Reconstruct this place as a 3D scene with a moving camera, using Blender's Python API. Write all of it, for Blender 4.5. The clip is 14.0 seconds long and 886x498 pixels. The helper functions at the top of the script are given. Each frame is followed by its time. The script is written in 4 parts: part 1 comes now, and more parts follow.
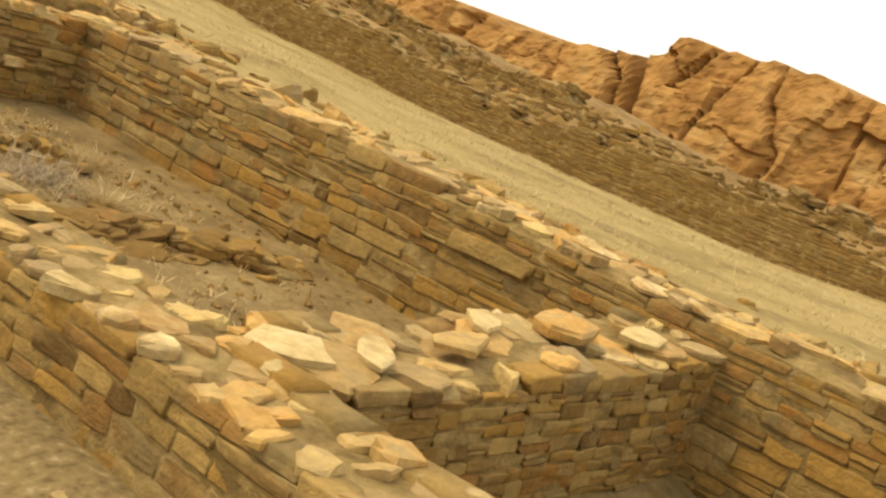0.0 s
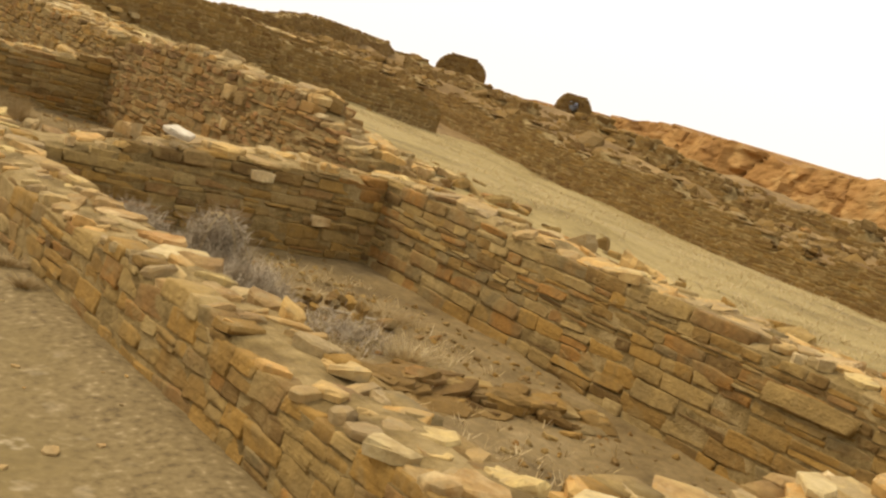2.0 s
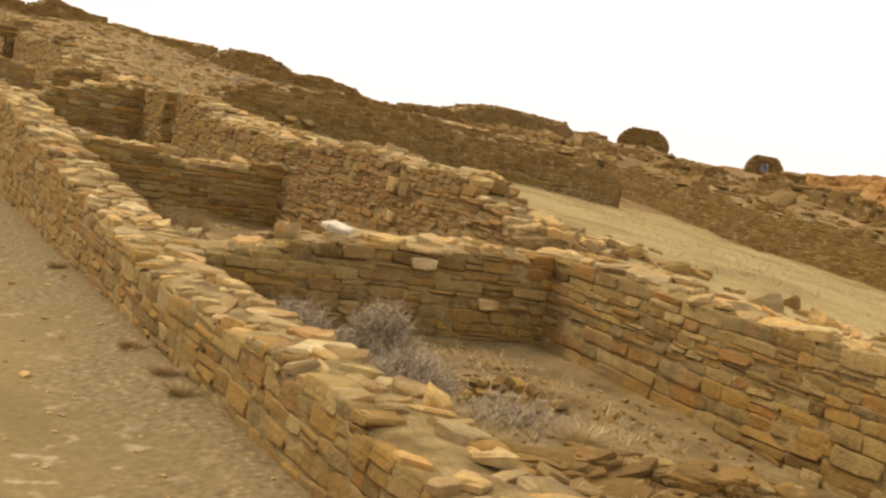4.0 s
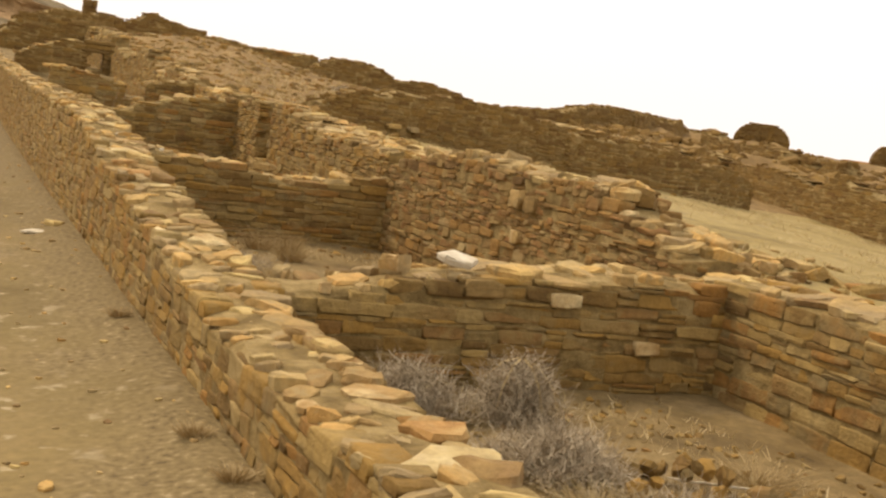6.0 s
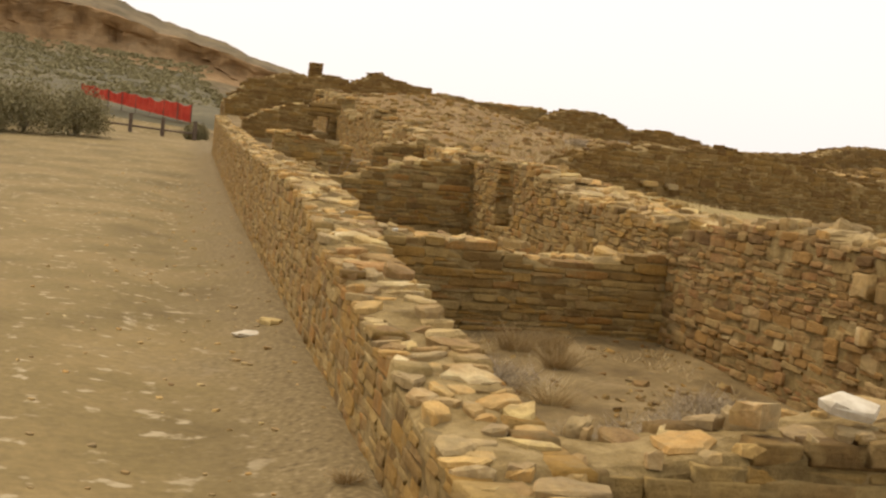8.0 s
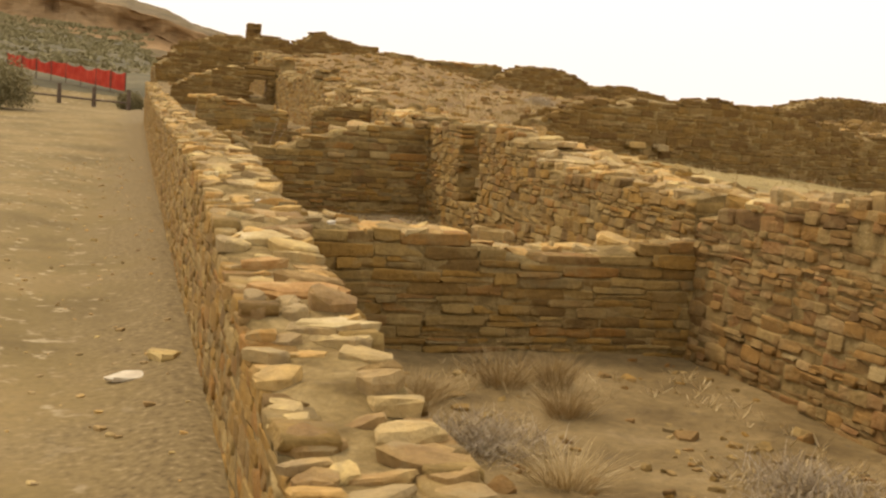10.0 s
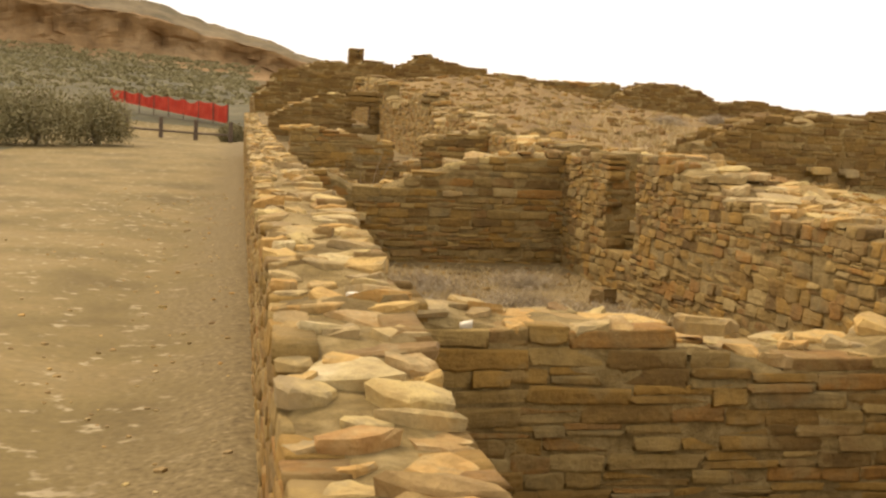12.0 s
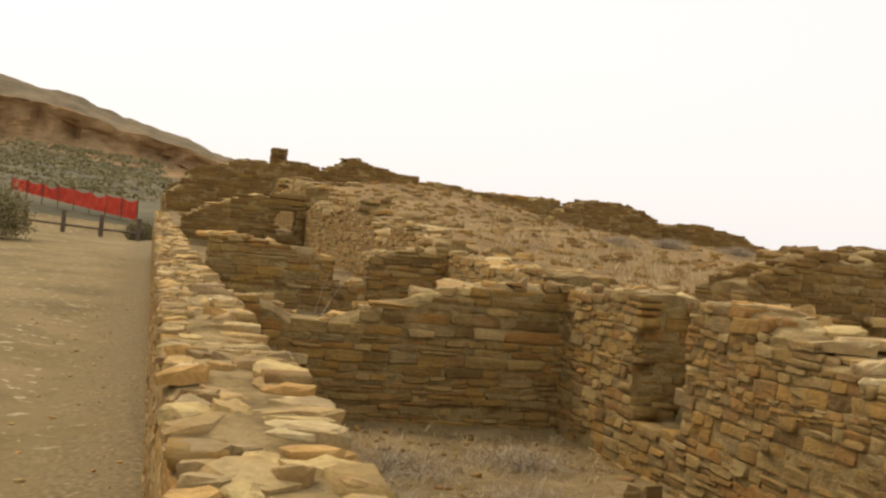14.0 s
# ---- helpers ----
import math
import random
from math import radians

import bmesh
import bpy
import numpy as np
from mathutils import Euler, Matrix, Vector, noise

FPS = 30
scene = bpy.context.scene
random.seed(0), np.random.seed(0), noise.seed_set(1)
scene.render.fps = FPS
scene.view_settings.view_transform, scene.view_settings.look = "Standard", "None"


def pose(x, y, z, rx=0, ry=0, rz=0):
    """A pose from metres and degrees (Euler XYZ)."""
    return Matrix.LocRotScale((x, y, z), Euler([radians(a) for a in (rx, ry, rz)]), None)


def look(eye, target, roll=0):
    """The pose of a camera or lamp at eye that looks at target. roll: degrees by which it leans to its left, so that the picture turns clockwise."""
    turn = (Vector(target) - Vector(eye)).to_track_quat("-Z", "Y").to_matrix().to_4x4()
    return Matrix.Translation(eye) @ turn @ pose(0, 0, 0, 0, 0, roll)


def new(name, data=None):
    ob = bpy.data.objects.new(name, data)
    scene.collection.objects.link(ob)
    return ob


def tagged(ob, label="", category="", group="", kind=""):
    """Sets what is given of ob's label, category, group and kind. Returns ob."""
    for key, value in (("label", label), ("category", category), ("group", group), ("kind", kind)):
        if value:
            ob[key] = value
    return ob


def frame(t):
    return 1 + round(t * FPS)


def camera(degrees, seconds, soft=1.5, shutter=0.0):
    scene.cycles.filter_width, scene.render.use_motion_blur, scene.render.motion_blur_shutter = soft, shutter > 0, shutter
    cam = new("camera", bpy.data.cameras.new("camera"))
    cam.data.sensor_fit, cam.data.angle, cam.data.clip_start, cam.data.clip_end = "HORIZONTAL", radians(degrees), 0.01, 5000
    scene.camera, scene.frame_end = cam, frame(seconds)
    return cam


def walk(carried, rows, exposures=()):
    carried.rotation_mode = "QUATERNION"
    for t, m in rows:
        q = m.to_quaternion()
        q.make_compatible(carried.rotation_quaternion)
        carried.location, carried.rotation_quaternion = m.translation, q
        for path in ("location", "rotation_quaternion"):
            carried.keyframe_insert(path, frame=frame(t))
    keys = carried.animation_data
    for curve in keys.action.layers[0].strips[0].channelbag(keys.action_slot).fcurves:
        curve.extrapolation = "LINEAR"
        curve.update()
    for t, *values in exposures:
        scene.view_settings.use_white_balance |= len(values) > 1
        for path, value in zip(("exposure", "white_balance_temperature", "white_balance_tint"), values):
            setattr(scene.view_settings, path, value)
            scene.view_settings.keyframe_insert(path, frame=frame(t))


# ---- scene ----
cam = camera(40.0, 14.0, soft=2.4)
PATH = [
    (0, (-2.188, -0.016, 1.540), (-0.227, 1.478, 1.125), 19.5),
    (0.5, (-2.198, 0.053, 1.536), (-0.304, 1.652, 1.211), 19.7),
    (1, (-2.193, 0.142, 1.526), (-0.427, 1.886, 1.228), 19.3),
    (1.5, (-2.185, 0.190, 1.521), (-0.545, 2.055, 1.235), 18.2),
    (2, (-2.168, 0.201, 1.510), (-0.639, 2.155, 1.202), 16.3),
    (2.5, (-2.099, 0.216, 1.506), (-0.684, 2.252, 1.191), 14.5),
    (3, (-2.005, 0.224, 1.506), (-0.654, 2.312, 1.261), 14.4),
    (3.5, (-1.908, 0.224, 1.489), (-0.648, 2.370, 1.262), 13.5),
    (3.7, (-1.874, 0.237, 1.487), (-0.648, 2.402, 1.255), 11.4),
    (5.8, (-1.257, 1.801, 1.461), (-0.263, 4.083, 1.230), 9.1),
    (6, (-1.208, 1.992, 1.459), (-0.235, 4.280, 1.204), 8.0),
    (6.5, (-1.140, 2.566, 1.461), (-0.320, 4.919, 1.256), 9.1),
    (7, (-1.090, 3.150, 1.478), (-0.475, 5.570, 1.330), 7.8),
    (7.5, (-0.996, 3.748, 1.482), (-0.374, 6.164, 1.324), 4.0),
    (8, (-0.903, 4.299, 1.510), (-0.370, 6.732, 1.304), 5.7),
    (8.2, (-0.836, 4.579, 1.486), (-0.222, 6.996, 1.312), 6.4),
    (10.3, (-0.328, 7.178, 1.487), (0.301, 9.581, 1.209), 4.1),
    (10.5, (-0.294, 7.429, 1.501), (0.330, 9.839, 1.278), 5.4),
    (11, (-0.220, 8.047, 1.502), (0.381, 10.459, 1.235), 2.8),
    (11.5, (-0.110, 8.672, 1.545), (0.371, 11.114, 1.305), 3.6),
    (12, (-0.081, 9.307, 1.520), (0.335, 11.761, 1.282), 2.4),
    (12.5, (-0.049, 9.975, 1.545), (0.372, 12.434, 1.386), 3.2),
    (13, (-0.038, 10.646, 1.556), (0.515, 13.082, 1.455), 4.6),
    (13.5, (-0.036, 11.365, 1.567), (0.685, 13.759, 1.538), 5.0),
    (14, (-0.062, 12.031, 1.593), (0.524, 14.461, 1.587), 5.1),
]
walk(cam, [(t, look(e, g, r)) for t, e, g, r in PATH], exposures=[(0, 0.73, 9100, 8), (1.2, 0.56, 8600, 9), (3, 0.52, 8200, 13), (6, 0.52, 8400, 14), (8, 0.37, 8000, 13), (10.5, 0.55, 8700, 14), (12.5, 0.64, 8500, 13), (14, 0.3, 7750, 12)])

# ---- sky and sun: bright thin overcast, soft sun from beyond the trail ----
world = bpy.data.worlds.new("hazy_sky")
scene.world = world
world.use_nodes = True
wt = world.node_tree
sky = wt.nodes.new("ShaderNodeTexSky")
sky.sky_type, sky.sun_disc = "NISHITA", False
sky.sun_elevation, sky.sun_rotation = radians(52), radians(-34)
sky.dust_density, sky.air_density, sky.ozone_density = 5.0, 1.0, 1.0
veil = wt.nodes.new("ShaderNodeMixRGB")
veil.inputs[0].default_value = 0.76
veil.inputs[2].default_value = (10.4, 11.0, 12.3, 1)
wt.links.new(sky.outputs[0], veil.inputs[1])
wt.links.new(veil.outputs[0], wt.nodes["Background"].inputs[0])
wt.nodes["Background"].inputs[1].default_value = 0.088
sun_data = bpy.data.lights.new("sun", "SUN")
sun_data.energy, sun_data.angle, sun_data.color = 1.3, radians(14), (1.0, 0.95, 0.85)
sun = new("sun", sun_data)
sun.matrix_world = look((-6.2, 9.2, 14.2), (0, 0, 0))


# ---- materials ----
def material(name, stops, scale=6.0, rough=0.9, bump=0.3, bump_scale=40.0, pieces=False, bands=0.0, spots=None, mottle=0.35):
    """Earthen surface: a ramp of colours picked by piece and by noise, a finer mottle, optional bedding and pale spots."""
    m = bpy.data.materials.new(name)
    m.use_nodes = True
    nt = m.node_tree
    n, lk = nt.nodes, nt.links
    bsdf = n["Principled BSDF"]
    bsdf.inputs["Roughness"].default_value = rough
    bsdf.inputs["Specular IOR Level"].default_value = 0.2
    geo = n.new("ShaderNodeNewGeometry")
    pos = geo.outputs["Position"]

    def noise_tex(sc, detail, rough_=0.6, vec=pos):
        t = n.new("ShaderNodeTexNoise")
        t.inputs["Scale"].default_value, t.inputs["Detail"].default_value, t.inputs["Roughness"].default_value = sc, detail, rough_
        lk.new(vec, t.inputs["Vector"])
        return t.outputs[0]

    def math_node(op, a, b, clamp=False):
        t = n.new("ShaderNodeMath")
        t.operation, t.use_clamp = op, clamp
        for i, v in enumerate((a, b)):
            if isinstance(v, (int, float)):
                t.inputs[i].default_value = v
            else:
                lk.new(v, t.inputs[i])
        return t.outputs[0]

    wide = noise_tex(scale, 5)
    if pieces:
        info = n.new("ShaderNodeObjectInfo")
        rnd = math_node("FRACT", math_node("ADD", info.outputs["Random"], geo.outputs["Random Per Island"]), 0)
        key = math_node("ADD", math_node("MULTIPLY", rnd, 0.96), math_node("MULTIPLY", math_node("SUBTRACT", wide, 0.46), 0.35), True)
    else:
        key = math_node("ADD", math_node("MULTIPLY", math_node("SUBTRACT", wide, 0.5), 2.2), 0.5, True)
    ramp = n.new("ShaderNodeValToRGB")
    el = ramp.color_ramp.elements
    while len(el) < len(stops):
        el.new(0.5)
    for e, (p, c) in zip(el, stops):
        e.position, e.color = p, (*c, 1)
    lk.new(key, ramp.inputs[0])
    col = ramp.outputs[0]
    fine = noise_tex(bump_scale * 0.55, 8, 0.7)
    mix = n.new("ShaderNodeMixRGB")
    mix.blend_type = "OVERLAY"
    mix.inputs[0].default_value = mottle
    lk.new(col, mix.inputs[1])
    lk.new(fine, mix.inputs[2])
    col = mix.outputs[0]
    height = math_node("ADD", noise_tex(bump_scale, 8, 0.65), math_node("MULTIPLY", noise_tex(bump_scale * .3, 4, 0.6), 1.2))
    if bands:
        mp = n.new("ShaderNodeMapping")
        mp.inputs["Scale"].default_value = (1, 1, 14)
        lk.new(pos, mp.inputs["Vector"])
        layer = noise_tex(bands, 4, 0.6, mp.outputs[0])
        m2 = n.new("ShaderNodeMixRGB")
        m2.blend_type = "OVERLAY"
        m2.inputs[0].default_value = 0.3
        lk.new(col, m2.inputs[1])
        lk.new(layer, m2.inputs[2])
        col = m2.outputs[0]
        height = math_node("ADD", height, math_node("MULTIPLY", layer, 0.8))
    if spots:
        sp = noise_tex(spots[0], 3, 0.55)
        r2 = n.new("ShaderNodeValToRGB")
        r2.color_ramp.elements[0].position, r2.color_ramp.elements[1].position = spots[1], spots[1] + 0.08
        lk.new(sp, r2.inputs[0])
        m3 = n.new("ShaderNodeMixRGB")
        m3.inputs[2].default_value = (*spots[2], 1)
        lk.new(math_node("MULTIPLY", r2.outputs[0], spots[3]), m3.inputs[0])
        lk.new(col, m3.inputs[1])
        col = m3.outputs[0]
    lk.new(col, bsdf.inputs["Base Color"])
    b = n.new("ShaderNodeBump")
    b.inputs["Strength"].default_value, b.inputs["Distance"].default_value = bump, 0.02
    lk.new(height, b.inputs["Height"])
    lk.new(b.outputs[0], bsdf.inputs["Normal"])
    return m


SAND = [(0.0, (0.140, 0.083, 0.029)), (0.13, (0.235, 0.139, 0.043)), (0.3, (0.330, 0.188, 0.049)), (0.44, (0.250, 0.162, 0.057)), (0.56, (0.350, 0.230, 0.081)), (0.66, (0.205, 0.146, 0.064)), (0.76, (0.310, 0.155, 0.041)), (0.84, (0.230, 0.130, 0.046)), (0.93, (0.310, 0.211, 0.081)), (1.0, (0.390, 0.277, 0.118))]
M_STONE = material("sandstone_blocks", SAND, 3.0, 0.92, 0.7, 38, True, 2.2, (7.0, 0.56, (0.28, 0.187, 0.073), 0.65), 0.55)
M_WARM = material("reddish_sandstone_blocks", [(0.0, (0.147, 0.083, 0.031)), (0.2, (0.255, 0.147, 0.049)), (0.4, (0.314, 0.171, 0.052)), (0.55, (0.235, 0.147, 0.057)), (0.7, (0.323, 0.216, 0.084)), (0.85, (0.265, 0.132, 0.046)), (1.0, (0.382, 0.274, 0.123))], 3.0, 0.92, 0.7, 38, True, 2.2, (7.0, 0.57, (0.27, 0.185, 0.078), 0.6), 0.55)
M_SLAB = material("sandstone_slabs", [(0.0, (0.226, 0.133, 0.054)), (0.12, (0.384, 0.251, 0.099)), (0.24, (0.305, 0.214, 0.104)), (0.36, (0.542, 0.352, 0.128)), (0.48, (0.475, 0.272, 0.089)), (0.58, (0.452, 0.320, 0.138)), (0.7, (0.350, 0.251, 0.123)), (0.8, (0.565, 0.411, 0.168)), (0.9, (0.362, 0.219, 0.083)), (1.0, (0.678, 0.534, 0.286))],
                  4.0, 0.9, 0.7, 36, True, 0.0, (9.0, 0.56, (0.33, 0.245, 0.12), 0.6), 0.6)
# darker, browner blocks than M_STONE, with a narrower range of tones
M_DARK = material("dark_brown_blocks", [(0.0, (0.150, 0.084, 0.027)), (0.3, (0.195, 0.114, 0.035)), (0.55, (0.235, 0.138, 0.040)), (0.8, (0.190, 0.119, 0.044)), (1.0, (0.290, 0.185, 0.070))], 2.5, 0.93, 0.7, 36, True, 2.2, (4.0, 0.58, (0.22, 0.145, 0.058), 0.6), 0.5)
M_MORTAR = material("mud_mortar", [(0.2, (0.170, 0.112, 0.042)), (0.5, (0.265, 0.182, 0.072)), (0.8, (0.360, 0.257, 0.114))], 5.0, 0.97, 0.8, 50, mottle=0.5)
M_TRAIL = material("packed_sand", [(0.1, (0.155, 0.109, 0.044)), (0.4, (0.2, 0.143, 0.057)), (0.7, (0.246, 0.173, 0.072)), (1.0, (0.27, 0.197, 0.092))], 0.55, 0.97, 0.35, 30, spots=(5.5, 0.6, (0.46, 0.37, 0.225), 0.8), mottle=0.5)
def add_verge(m, stops):
    """Gravelly earth along the foot of the wall, with a ragged edge."""
    nt = m.node_tree
    n, lk = nt.nodes, nt.links
    bsdf = n["Principled BSDF"]
    old = bsdf.inputs["Base Color"].links[0].from_socket
    geo = n.new("ShaderNodeNewGeometry")
    sep = n.new("ShaderNodeSeparateXYZ")
    lk.new(geo.outputs["Position"], sep.inputs[0])
    tex = [n.new("ShaderNodeTexNoise") for _ in (0, 1)]
    for t, sc, de in zip(tex, (1.1, 26.0), (5, 6)):
        t.inputs["Scale"].default_value, t.inputs["Detail"].default_value = sc, de
        lk.new(geo.outputs["Position"], t.inputs["Vector"])
    add = n.new("ShaderNodeMath")
    add.operation = "MULTIPLY_ADD"
    add.inputs[1].default_value = 1.6
    lk.new(tex[0].outputs[0], add.inputs[0])
    lk.new(sep.outputs[0], add.inputs[2])
    rng_ = n.new("ShaderNodeMapRange")
    rng_.inputs["From Min"].default_value, rng_.inputs["From Max"].default_value = -.15, .55
    lk.new(add.outputs[0], rng_.inputs["Value"])
    ramp = n.new("ShaderNodeValToRGB")
    el = ramp.color_ramp.elements
    while len(el) < len(stops):
        el.new(.5)
    for e, (p, c) in zip(el, stops):
        e.position, e.color = p, (*c, 1)
    lk.new(tex[1].outputs[0], ramp.inputs[0])
    mix = n.new("ShaderNodeMixRGB")
    lk.new(rng_.outputs[0], mix.inputs[0])
    lk.new(old, mix.inputs[1])
    lk.new(ramp.outputs[0], mix.inputs[2])
    lk.new(mix.outputs[0], bsdf.inputs["Base Color"])


add_verge(M_TRAIL, [(0.3, (0.11, 0.076, 0.034)), (0.45, (0.18, 0.128, 0.058)), (0.6, (0.225, 0.162, 0.075)), (0.72, (0.33, 0.255, 0.14))])
M_DIRT = material("room_dirt", [(0.1, (0.12, 0.08, 0.034)), (0.4, (0.2, 0.136, 0.058)), (0.7, (0.255, 0.178, 0.08)), (1.0, (0.33, 0.24, 0.125))], 1.6, 0.97, 0.9, 26, spots=(8.0, 0.66, (0.11, 0.085, 0.055), 0.65), mottle=0.65)
M_SLOPE = material("dry_slope", [(0.1, (0.20, 0.142, 0.055)), (0.4, (0.285, 0.21, 0.082)), (0.7, (0.345, 0.258, 0.108)), (1.0, (0.29, 0.215, 0.098))], 0.7, 0.97, 0.8, 20, spots=(2.3, 0.62, (0.18, 0.135, 0.075), 0.6), mottle=0.6)
M_TALUS = material("rocky_earth", [(0.1, (0.14, 0.085, 0.034)), (0.4, (0.21, 0.13, 0.05)), (0.7, (0.27, 0.172, 0.068)), (1.0, (0.33, 0.22, 0.1))], 0.6, 0.97, 0.9, 8, spots=(1.6, 0.6, (0.15, 0.09, 0.038), 0.6), mottle=0.6)
M_BRUSH = material("brush_slope", [(0.1, (0.068, 0.06, 0.031)), (0.4, (0.1, 0.087, 0.045)), (0.65, (0.13, 0.108, 0.056)), (1.0, (0.19, 0.15, 0.082))], 0.12, 0.97, 0.5, 2.5, mottle=0.6)
M_CLIFF = material("cliff_sandstone", [(0.1, (0.21, 0.105, 0.034)), (0.4, (0.30, 0.155, 0.05)), (0.65, (0.36, 0.2, 0.07)), (1.0, (0.40, 0.27, 0.115))], 0.3, 0.93, 0.9, 2.2, False, 0.05, (0.35, 0.63, (0.19, 0.1, 0.042), 0.5), 0.5)
M_MESA = material("mesa_rock", [(0.1, (0.19, 0.115, 0.054)), (0.45, (0.28, 0.17, 0.078)), (1.0, (0.36, 0.24, 0.125))], 0.09, 0.95, 0.8, 0.9, False, 0.03, None, 0.6)
M_SHOULDER = material("mesa_slope_earth", [(0.1, (0.115, 0.085, 0.045)), (0.45, (0.165, 0.122, 0.064)), (1.0, (0.235, 0.175, 0.095))], 0.08, 0.97, 0.7, 0.7, False, 0.025, (0.12, 0.58, (0.11, 0.092, 0.05), 0.6), 0.6)
M_PALE = material("pale_stone", [(0.2, (0.52, 0.44, 0.31)), (0.8, (0.72, 0.65, 0.5))], 8.0, 0.85, 0.3, 50)
M_STRAW = material("dry_straw", [(0.1, (0.40, 0.29, 0.13)), (0.5, (0.52, 0.39, 0.2)), (1.0, (0.62, 0.49, 0.28))], 5.0, 0.9, 0.0, 30, True)
M_TWIG = material("grey_twigs", [(0.1, (0.24, 0.182, 0.115)), (0.5, (0.38, 0.305, 0.205)), (1.0, (0.54, 0.45, 0.32))], 5.0, 0.9, 0.0, 30, True)
M_SAGE = material("sage_leaves", [(0.1, (0.2, 0.17, 0.08)), (0.5, (0.26, 0.222, 0.108)), (1.0, (0.32, 0.265, 0.145))], 2.0, 0.9, 0.0, 30, True)
M_GRASS = material("tawny_grass", [(0.1, (0.27, 0.18, 0.075)), (0.5, (0.38, 0.265, 0.12)), (1.0, (0.5, 0.375, 0.2))], 5.0, 0.9, 0.0, 30, True)
M_WOOD = material("weathered_post_wood", [(0.2, (0.08, 0.055, 0.04)), (0.8, (0.17, 0.125, 0.085))], 12.0, 0.9, 0.5, 60)
M_RED = material("red_barrier_mesh", [(0.2, (0.52, 0.05, 0.028)), (0.8, (0.64, 0.085, 0.045))], 2.0, 0.6, 0.1, 30, mottle=0.15)


# ---- helpers ----
def lattice(ix, iy, seed):
    v = np.sin(ix * 127.1 + iy * 311.7 + seed * 74.7) * 43758.5453
    return v - np.floor(v)


def vnoise(x, y, seed=0):
    """Smooth value noise from 0 to 1."""
    x, y = np.asarray(x, float), np.asarray(y, float)
    ix, iy = np.floor(x), np.floor(y)
    fx, fy = x - ix, y - iy
    fx, fy = fx * fx * (3 - 2 * fx), fy * fy * (3 - 2 * fy)
    a = lattice(ix, iy, seed) * (1 - fx) + lattice(ix + 1, iy, seed) * fx
    b = lattice(ix, iy + 1, seed) * (1 - fx) + lattice(ix + 1, iy + 1, seed) * fx
    return a * (1 - fy) + b * fy


def fbm(x, y, seed=0, octaves=4):
    return sum(vnoise(x * 2 ** k, y * 2 ** k, seed + k) / 2 ** (k + 1) for k in range(octaves))


def mesh_object(name, verts, faces, mats, parent=None, mat_index=None):
    me = bpy.data.meshes.new(name)
    me.from_pydata([tuple(map(float, v)) for v in verts], [], [tuple(map(int, f)) for f in faces])
    for m in (mats if isinstance(mats, (list, tuple)) else [mats]):
        me.materials.append(m)
    if mat_index is not None:
        me.polygons.foreach_set("material_index", list(map(int, mat_index)))
    me.update()
    ob = new(name, me)
    ob.parent = parent
    return ob


def grid_faces(nu, nv):
    i = np.arange(nu - 1)[:, None] * nv + np.arange(nv - 1)[None, :]
    return np.stack([i, i + nv, i + nv + 1, i + 1], -1).reshape(-1, 4)


def part(name, bm, mat, parent, label=""):
    me = bpy.data.meshes.new(name)
    bm.to_mesh(me)
    bm.free()
    me.materials.append(mat)
    ob = new(name, me)
    ob.parent = parent
    return tagged(ob, label)


# ---- the pool of stone shapes ----
R = random.Random(11)


def ring_stone(n_seed):
    """A dressed block, one unit in size: uneven seven-cornered face towards -Y, worn arrises round a flat middle."""
    r = random.Random(n_seed)
    e0, e1 = r.choice(((.5, .5), (.5, .4), (.4, .5), (.46, .44)))
    q = r.uniform(-.2, .2)
    base = [(-.5, -e0), (q, -.5), (.5, -e1), (.5, e1), (r.uniform(.05, .3), .5), (-r.uniform(.05, .3), .5), (-.5, e0)]
    if r.random() < .5:
        base = [(x, -z) for x, z in reversed(base)]
    n = len(base)
    outer = [(x + r.uniform(-.04, .03) * (1 if x > 0 else -1), z + r.uniform(-.1, .05) * (1 if z > 0 else -1)) for x, z in base]
    inner = [(x * (1 - r.uniform(.015, .05)), z * (1 - r.uniform(.05, .15))) for x, z in outer]
    tx, tz = r.uniform(-.04, .04), r.uniform(-.05, .05)
    depth_at = lambda x, z: -.5 + tx * x * 2 + tz * z * 2 + r.uniform(-.012, .018)
    v = [(x * .97, .5, z * .97) for x, z in outer] + [(x, -.43 + r.uniform(-.03, .03), z) for x, z in outer] + [(x, depth_at(x, z), z) for x, z in inner]
    v += [(x * .93, depth_at(x, z) - .008, z * .82) for x, z in inner]
    v.append((r.uniform(-.2, .2), -.5 + r.uniform(-.03, .02), r.uniform(-.15, .15)))
    f = [(i + k, (i + 1) % n + k, (i + 1) % n + n + k, i + n + k) for k in (0, n, 2 * n) for i in range(n)]
    f += [(3 * n + i, 3 * n + (i + 1) % n, 4 * n) for i in range(n)]
    f.append(tuple(range(n - 1, -1, -1)))
    return v, f


